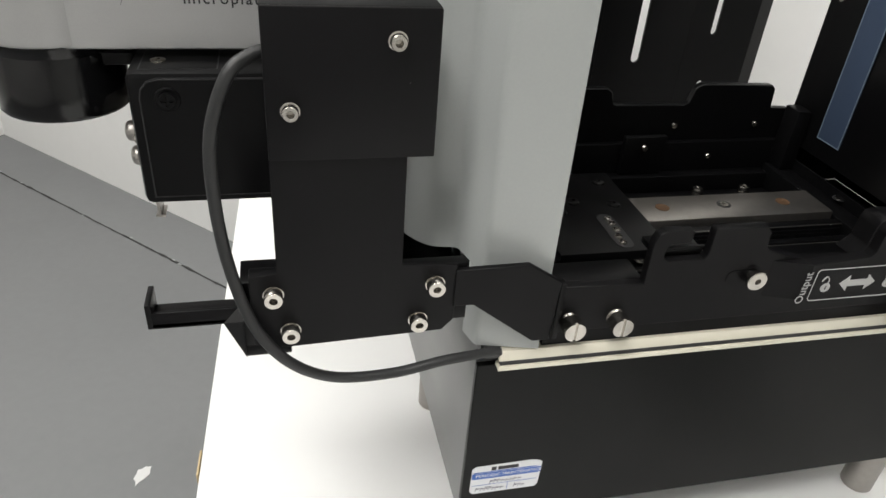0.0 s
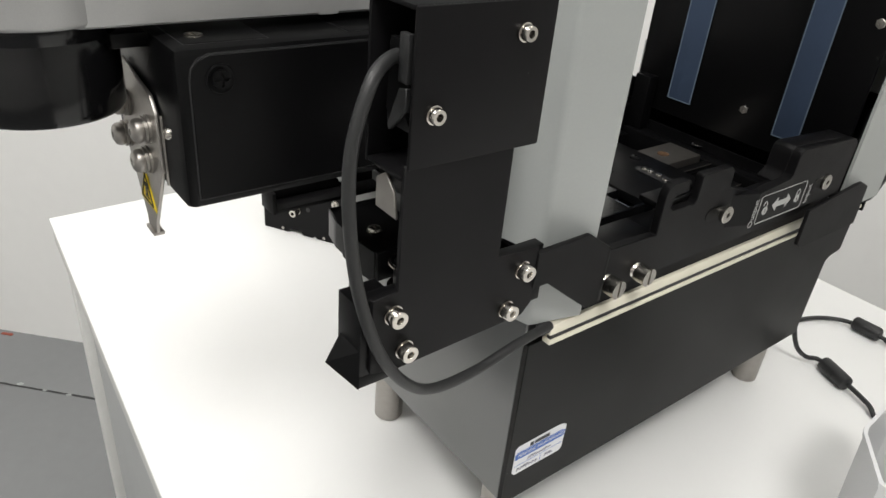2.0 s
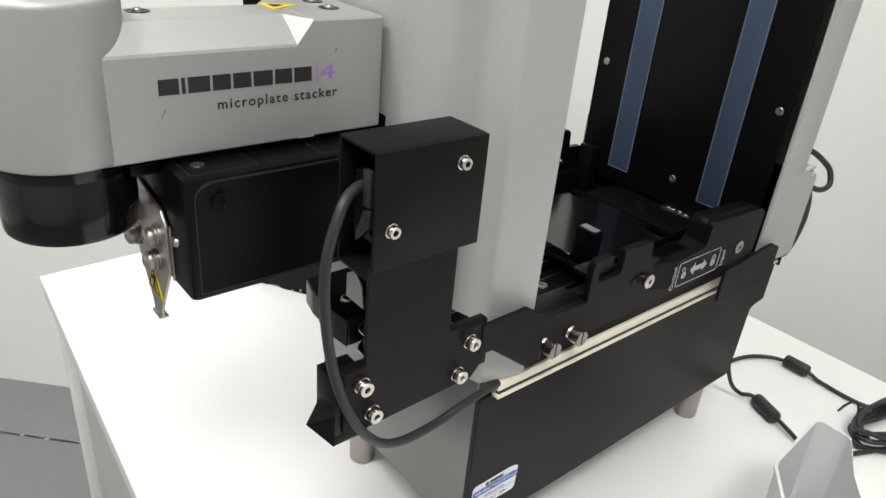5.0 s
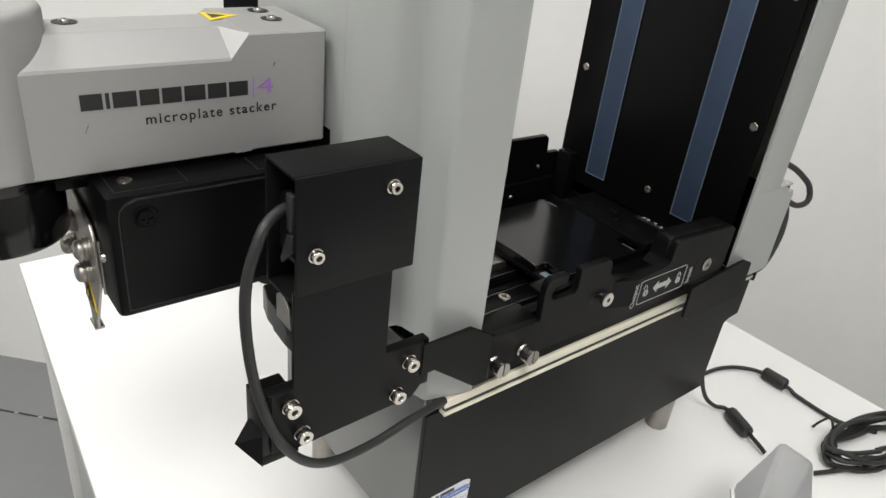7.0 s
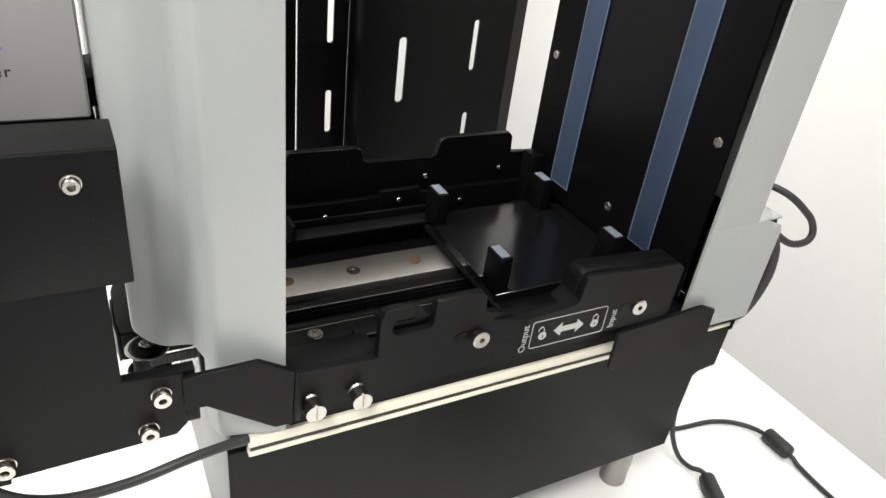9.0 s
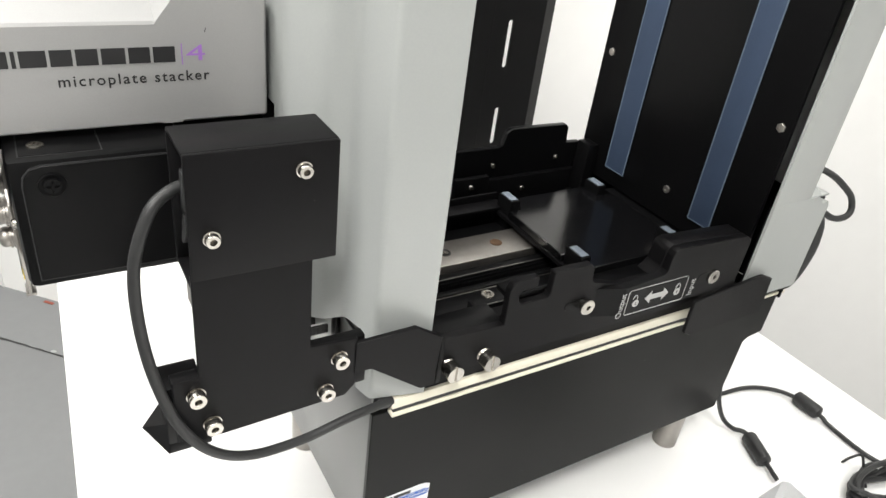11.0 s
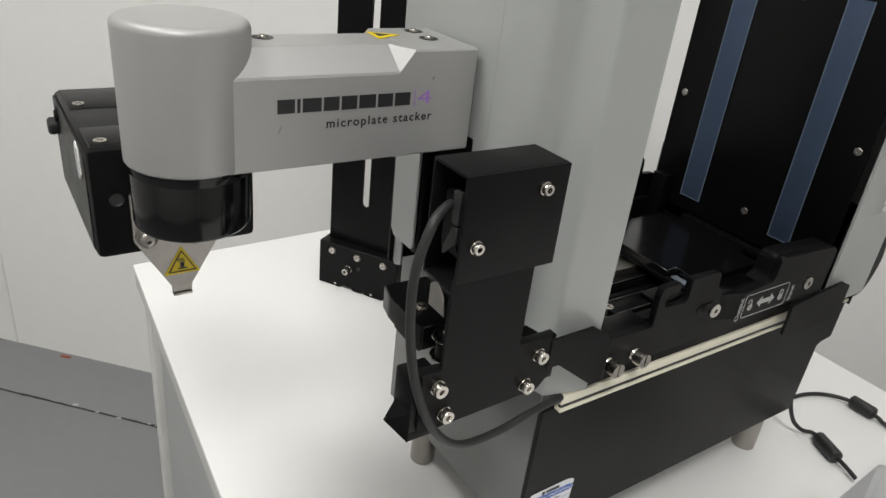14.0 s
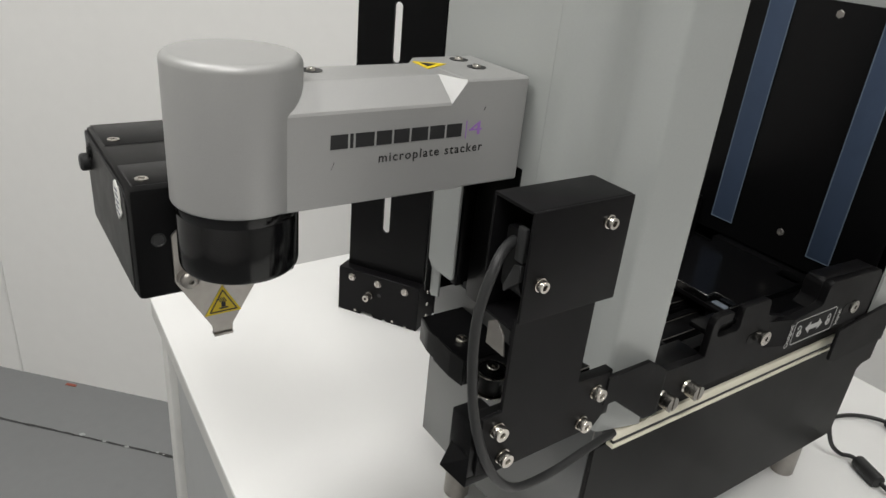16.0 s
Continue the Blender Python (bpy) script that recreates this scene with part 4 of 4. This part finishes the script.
    part("tape", prism([(0.0470, 0.2985), (0.0500, 0.2950), (0.0520, 0.2962), (0.0545, 0.2925), (0.0590, 0.2945), (0.0606, 0.2990), (0.0598, 0.3020), (0.0618, 0.3060), (0.0604, 0.3110), (0.0560, 0.3132), (0.0520, 0.3108), (0.0496, 0.3120), (0.0478, 0.3060), (0.0488, 0.3020)], "y", 0.0416, 0.0423, 0.0002), M_TIE, gripper, "torn white tape scrap")
    for k in range(5):
        part("tape_print", box(0.0500 + 0.0004 * k, 0.0580 - 0.0006 * (k % 3), 0.0423, 0.0425, 0.2962 + 0.0030 * k, 0.2972 + 0.0030 * k, 0), M_PENCIL, gripper)
    part("neck", box(0.0150, 0.0340, -0.0170, 0.0170, 0.3095, 0.3150, 0.001), M_BLACK2, gripper)


gripper_details()

# ---- carriage with its fork, which slides along the rail ----
carriage = part("carriage", shape(prism(
    [(0.2540, 0.2880), (0.3560, 0.2880), (0.3560, 0.2905), (0.3430, 0.2905), (0.3430, 0.3095), (0.3560, 0.3095), (0.3560, 0.3755), (0.3430, 0.3755), (0.3430, 0.3925), (0.2650, 0.3925), (0.2650, 0.3755),
     (0.2540, 0.3755), (0.2540, 0.3095), (0.2650, 0.3095), (0.2650, 0.2905), (0.2540, 0.2905)], "z", 0.1930, 0.1990, 0.0006), box(0.2540, 0.2570, 0.3100, 0.3750, 0.1885, 0.1935, 0.0006)), M_GLOSS, stacker, "glossy black sliding plate carriage", at=pose(0, 0, 0))


def carriage_details():
    part("carriage_block", box(0.2700, 0.3900, 0.3360, 0.3740, 0.1874, 0.1932, 0.0004), M_BLACK2, carriage)
    part("end_strip", box(0.3562, 0.4210, 0.2900, 0.3820, 0.1940, 0.2000, 0.0008), M_BLACK2, carriage, "matt black end plate with a screw slot")
    part("skirt", box(0.2560, 0.3900, 0.2660, 0.2880, 0.1900, 0.1935, 0.0006), M_BLACK2, carriage)
    for y0, y1, s in ((0.2630, 0.2780, 1), (0.3880, 0.4030, -1)):
        yo0, yo1 = (y0, y0 + 0.002) if s > 0 else (y1 - 0.002, y1)
        part("fork_arm", shape(box(0.1580, 0.2600, y0, y1, 0.1935, 0.1958, 0.0004), box(0.1580, 0.2600, yo0, yo1, 0.1930, 0.2015, 0.0004),
                               box(0.1560, 0.1585, y0, y1, 0.1930, 0.2060, 0.0004)), M_BLACK, carriage, "black fork arm with an upturned end")
    part("fork_root", box(0.2530, 0.2640, 0.2640, 0.4020, 0.1895, 0.1929, 0.0004), M_BLACK, carriage)
    part("slot", prism([(0.3960 + 0.005 * math.cos(a), 0.298 + 0.005 * math.sin(a)) for a in [math.pi + k * math.pi / 8 for k in range(9)]] +
                       [(0.3960 + 0.005 * math.cos(a), 0.324 + 0.005 * math.sin(a)) for a in [k * math.pi / 8 for k in range(9)]], "z", 0.2000, 0.2003), M_INK, carriage)
    for y in (0.298, 0.304, 0.311, 0.318, 0.323):
        share("slot_screw", SMALL, carriage, pose(0.396 + (0.001 if y > .31 else -0.001), y, 0.1996))
    for x, y in ((0.384, 0.345), (0.408, 0.340), (0.378, 0.368), (0.410, 0.368), (0.372, 0.334)):
        share("plate_screw", BLACKSCREW, carriage, pose(x, y, 0.1996))


carriage_details()


# ---- four padded lifter posts that ride on the carriage ----
LIFTERS = []
for px in (0.2600, 0.3480):
    for py in (0.3000, 0.3850):
        post = part("lifter_post", box(px - 0.0045, px + 0.0045, py - 0.0085, py + 0.0085, 0.1810, 0.2065, 0.0008), M_BLACK2, carriage, at=pose(0, 0, 0))
        part("lifter_pad", box(px - 0.0032, px + 0.0032, py - 0.0068, py + 0.0068, 0.2064, 0.2072, 0.0003), M_PAD, post, "pale rubber pad on a lifter post")
        LIFTERS.append((post, px > 0.3))


# ---- things on the desk ----
def slot_end(x, w, y0, y1, z, d):
    """The two corner pieces that round one end of an upright slot; d is 1 where the slot goes up from z."""
    out = []
    for side in (-1, 1):
        arc = [(x + side * w / 2 * math.cos(a), z + d * w / 2 * (1 - math.sin(a))) for a in [k * math.pi / 12 for k in range(7)]]
        out.append(prism([(x + side * w / 2, z)] + arc, "y", y0, y1))
    return out


def magazine_base():
    ang = math.degrees(math.atan2(-0.84, 0.543))
    ob = thing("plate_magazine", "black slotted plate magazine standing on the desk", "plate magazine", pose(0.143, 0.709, 0, 0, 0, ang), "plate magazines")
    part("foot_box", prism([(0.0, 0.0), (0.03, 0.0), (0.033, 0.004), (0.045, 0.004), (0.048, 0.0), (0.060, 0.0), (0.0605, 0.002), (0.0635, 0.002), (0.064, 0.0), (0.088, 0.0), (0.0885, 0.002), (0.0915, 0.002), (0.092, 0.0), (0.105, 0.0), (0.105, 0.057), (0.0, 0.057)], "y", 0.0, 0.048, 0.0008), M_BLACK, ob, "black foot box")
    post = part("slotted_post", shape(box(0.006, 0.047, 0.013, 0.016, 0.055, 0.62, 0), box(0.056, 0.103, 0.013, 0.016, 0.055, 0.62, 0),
                                      box(0.047, 0.056, 0.013, 0.016, 0.055, 0.108, 0), box(0.047, 0.056, 0.013, 0.016, 0.178, 0.30, 0), box(0.047, 0.056, 0.013, 0.016, 0.36, 0.62, 0),
                                      box(0.006, 0.009, 0.016, 0.044, 0.06, 0.62, 0.0004), box(0.100, 0.103, 0.016, 0.044, 0.06, 0.62, 0.0004),
                                      *[p for z, d in ((0.108, 1), (0.178, -1), (0.30, 1), (0.36, -1)) for p in slot_end(0.0515, 0.009, 0.013, 0.016, z, d)]), M_BLACK2, ob, "black slotted post")
    for x in (0.018, 0.052, 0.087):
        share("foot_screw", BUTTON, ob, pose(x, 0.0, 0.0475, 90, 0, 0))
    share("foot_nut", SOCKET, ob, pose(0.042, 0.0, 0.030, 90, 0, 0) @ Matrix.Diagonal((1.1, 1.1, 2.0, 1)))
    part("foot_hole", lathe([(0.0024, 0), (0.0024, 0.0003), (0, 0.0003)], 16), M_INK, ob, at=pose(0.0545, 0.0, 0.0330, 90, 0, 0))
    for x in (0.024, 0.074):
        share("edge_screw", SMALL, ob, pose(x, 0.0, 0.0045, 90, 0, 0) @ Matrix.Diagonal((0.8, 0.8, 0.8, 1)))
    for z in (0.010, 0.026, 0.042):
        share("foot_screw", SMALL, ob, pose(0.105, 0.024, z, 0, 90, 0))


def magazine_panels():
    ob = thing("plate_magazine", "tall black three-sided plate magazine with slots, standing behind the stacker", "plate magazine", pose(0.238, 0.648, 0, 0, 0, 0), "plate magazines")

    def slotted(name, x0, x1, y, slots, sx, w=0.0065):
        z0, pieces = 0.0, []
        for a, b in slots + [(0.6, 0.6)]:
            pieces.append(box(sx - w / 2, sx + w / 2, y, y + 0.0025, z0, a, 0))
            if b < 0.6:
                pieces += slot_end(sx, w, y, y + 0.0025, a, 1) + slot_end(sx, w, y, y + 0.0025, b, -1)
            z0 = b
        pieces += [box(x0, sx - w / 2, y, y + 0.0025, 0, 0.6, 0), box(sx + w / 2, x1, y, y + 0.0025, 0, 0.6, 0)]
        part(name, shape(*pieces), M_BLACK2, ob)
    slotted("flange", 0.0, 0.050, 0.0, [(0.155, 0.2), (0.247, 0.297), (0.34, 0.39)], 0.032)
    slotted("web", 0.0515, 0.142, -0.036, [(0.197, 0.262), (0.34, 0.40)], 0.0925, 0.0085)
    slotted("flange", 0.144, 0.238, 0.0, [(0.12, 0.166), (0.214, 0.268), (0.32, 0.37)], 0.193)
    part("return_flange", prism([(0.2382, 0.0), (0.2570, 0.0080), (0.2560, 0.0103), (0.2382, 0.0025)], "z", 0.0, 0.6), M_BLACK2, ob)
    part("cheek", shape(box(0.0500, 0.0515, -0.036, 0.0, 0, 0.6, 0.0003), box(0.142, 0.1438, -0.036, 0.0, 0, 0.6, 0.0003)), M_BLACK2, ob)


magazine_base()
magazine_panels()


def cables():
    ob = thing("power_cable", "black mains cable with ferrite cores lying coiled on the desk", "cable", pose(-0.004, -0.011, 0))
    part("cord", tube([(0.424, 0.275, 0.125), (0.427, 0.275, 0.095), (0.434, 0.284, 0.062), (0.450, 0.298, 0.026), (0.480, 0.300, 0.0035), (0.520, 0.295, 0.003), (0.545, 0.283, 0.003), (0.555, 0.262, 0.006), (0.556, 0.235, 0.006), (0.556, 0.222, 0.003), (0.556, 0.180, 0.003), (0.575, 0.150, 0.003)], 0.0021, 10), M_RUBBER, ob)
    part("cord", tube([(0.424, 0.272, 0.120), (0.426, 0.271, 0.090), (0.433, 0.270, 0.050), (0.446, 0.266, 0.020), (0.458, 0.259, 0.007), (0.466, 0.250, 0.006), (0.457, 0.228, 0.007), (0.444, 0.196, 0.006), (0.437, 0.184, 0.003), (0.450, 0.165, 0.003), (0.500, 0.140, 0.004)], 0.0021, 10), M_RUBBER, ob)

    part("strain_relief", tube([(0.4225, 0.273, 0.134), (0.424, 0.2735, 0.120), (0.4255, 0.274, 0.100)], 0.0052, 12, 4), M_RUBBER, ob, "ribbed black strain relief")

    def ferrite(a, b):
        a, b = Vector(a), Vector(b)
        L = (b - a).length
        m = Matrix.Translation(a) @ (b - a).to_track_quat("Z", "Y").to_matrix().to_4x4()
        part("ferrite_core", shape(lathe([(0.004, 0), (0.0062, 0.0012), (0.0068, 0.003), (0.0068, L - 0.003), (0.0062, L - 0.0012), (0.004, L)], 16, m),
                                   *[box(-0.0071, 0.0071, -0.0012, 0.0012, 0.006 + k * 0.0052, 0.0085 + k * 0.0052, 0.0003, m) for k in range(3)]), M_RUBBER, ob, "black ferrite core")
    ferrite((0.5555, 0.263, 0.0072), (0.556, 0.236, 0.0072))
    ferrite((0.464, 0.246, 0.0072), (0.4515, 0.2175, 0.0072))
    rnd = random.Random(11)
    for k in range(7):
        rx, ry = rnd.uniform(0.050, 0.066), rnd.uniform(0.014, 0.026)
        ph, z0 = rnd.uniform(0, 6.28), 0.003 + 0.0028 * k
        loop = [(0.545 + rnd.uniform(-.003, .003) + rx * math.cos(ph + a), 0.145 + ry * math.sin(ph + a) + rnd.uniform(-.003, .003), max(0.0025, z0 + 0.002 * math.sin(2 * a))) for a in [q * 6.28 / 14 for q in range(15)]]
        part("cord", tube([Matrix.Translation((0.545, 0.145, 0)) @ Matrix.Rotation(radians(-12), 4, "Z") @ Matrix.Translation((-0.545, -0.145, 0)) @ Vector(p) for p in loop], 0.0023, 8, 5), M_RUBBER, ob)
    part("cable_tie", tube([(0.520, 0.163, 0.001), (0.520, 0.170, 0.012), (0.522, 0.178, 0.024), (0.526, 0.186, 0.012), (0.526, 0.190, 0.002)], 0.0012, 6), M_RUBBER, ob)
    ob2 = thing("signal_cable", "black signal cable bundle with a white tie beside the column", "cable", pose(0, 0, 0))
    part("cord", tube([(0.420, 0.300, 0.262), (0.444, 0.262, 0.262), (0.460, 0.246, 0.250), (0.468, 0.242, 0.238), (0.463, 0.240, 0.231), (0.450, 0.243, 0.230), (0.438, 0.252, 0.238), (0.430, 0.270, 0.245)], 0.0024, 10), M_RUBBER, ob2)
    part("cord", tube([(0.432, 0.262, 0.245), (0.438, 0.247, 0.232), (0.440, 0.243, 0.212), (0.436, 0.2425, 0.192), (0.430, 0.2440, 0.177), (0.424, 0.2470, 0.1730)], 0.0040, 10), M_RUBBER, ob2)
    part("cord", tube([(0.436, 0.270, 0.243), (0.442, 0.251, 0.228), (0.4435, 0.248, 0.208), (0.438, 0.2475, 0.188), (0.431, 0.2475, 0.176)], 0.0036, 10), M_RUBBER, ob2)
    part("cable_tie", shape(box(-0.0055, 0.0055, -0.0048, 0.0048, -0.0012, 0.0012, 0.0005)), M_TIE, ob2, "white cable tie", at=pose(0.4395, 0.2455, 0.197, 0, 10, 0))


cables()


def tray():
    ob = thing("plastic_bin", "translucent white plastic bin on the desk", "plastic bin", pose(0.285, 0.105, 0))
    bm = bmesh.new()
    rim = [(0.236, 0.118), (0.268, 0.1415), (0.274, 0.1435), (0.341, 0.1480), (0.345, 0.1450), (0.3445, 0.1260), (0.342, 0.1225), (0.306, 0.105), (0.262, 0.075), (0.232, 0.088)]
    rim = [(x - 0.285, y - 0.105) for x, y in rim]

    def ring(k, z):
        return [bm.verts.new((x * k, y * k, z)) for x, y in rim]
    seq = [ring(0.86, 0.0), ring(1.0, 0.0975), ring(0.975, 0.0975), ring(0.835, 0.002)]
    n = len(rim)
    for p, q in zip(seq, seq[1:]):
        for k in range(n):
            bm.faces.new((p[k], p[(k + 1) % n], q[(k + 1) % n], q[k]))
    bm.faces.new(seq[0][::-1])
    bm.faces.new(seq[-1])
    part("shell", bm, M_PLASTIC, ob)
    lip = bmesh.new()
    rings = [[lip.verts.new((x * k, y * k, z)) for x, y in rim] for k, z in ((0.973, 0.0976), (1.03, 0.0976), (1.03, 0.1), (0.973, 0.1))]
    for p, q in zip(rings, rings[1:] + rings[:1]):
        for k in range(n):
            lip.faces.new((p[k], p[(k + 1) % n], q[(k + 1) % n], q[k]))
    part("rim", lip, M_PLASTIC, ob)


tray()


# ---- what moves ----
def motions():
    lift = [(0.0, -0.0185), (0.1, -0.0330), (0.2, -0.0368), (0.7, -0.0368), (1.05, -0.0365), (1.2, -0.0310), (1.4, -0.0160), (1.5, -0.0105), (1.7, -0.0025), (1.85, 0.0), (4.0, 0.0), (16.0, 0.0)]
    walk(the_arm, [(t, pose(0, 0, z)) for t, z in lift])
    turn = [(12.5, 0.0), (12.6, 0.5), (12.7, 5.0), (12.8, 20.0), (12.9, 42.0), (13.0, 62.0), (13.1, 80.0), (13.2, 88.0), (13.3, 90.0), (14.0, 90.0), (16.0, 90.0)]
    walk(gripper, [(t, pose(CX, CY, z)) for t, z in lift[:-1]] + [(t, pose(CX, CY, 0, 0, 0, a)) for t, a in turn])
    slide = [(0.0, -0.2205), (1.0, -0.2205), (1.4, -0.2230), (1.75, -0.2230), (1.8, -0.216), (1.9, -0.178), (2.0, -0.145), (2.1, -0.108), (2.2, -0.066), (2.3, -0.038), (2.4, -0.034), (4.2, -0.034), (6.9, -0.034), (7.1, -0.028), (7.4, -0.006), (7.6, 0.0), (8.2, 0.0), (12.0, 0.0), (16.0, 0.0)]
    walk(carriage, [(t, pose(x, 0, 0)) for t, x in slide])
    rise = [(0.0, -0.0085), (2.0, -0.0085), (2.5, -0.0085), (2.7, -0.007), (2.9, -0.003), (3.1, 0.004), (3.3, 0.010), (3.5, 0.0165), (3.7, 0.018), (4.3, 0.018), (5.4, 0.010), (6.3, -0.013), (6.6, -0.014), (7.3, -0.014), (7.5, -0.012), (7.8, -0.0085), (8.0, -0.0058), (8.2, -0.002), (8.8, 0.012), (9.3, 0.018), (10.3, 0.018),
            (10.4, 0.0165), (10.5, 0.0125), (10.6, 0.005), (10.7, 0.0), (11.1, -0.001), (11.5, -0.0055), (12.0, -0.0090), (12.4, -0.013), (16.0, -0.013)]
    # the posts of the input side stay down until the carriage is home
    rise_input = [(0.0, -0.0125), (7.3, -0.0125)] + [r for r in rise if r[0] >= 7.5]
    for post, input_side in LIFTERS:
        walk(post, [(t, pose(0, 0, z)) for t, z in (rise_input if input_side else rise)])


motions()
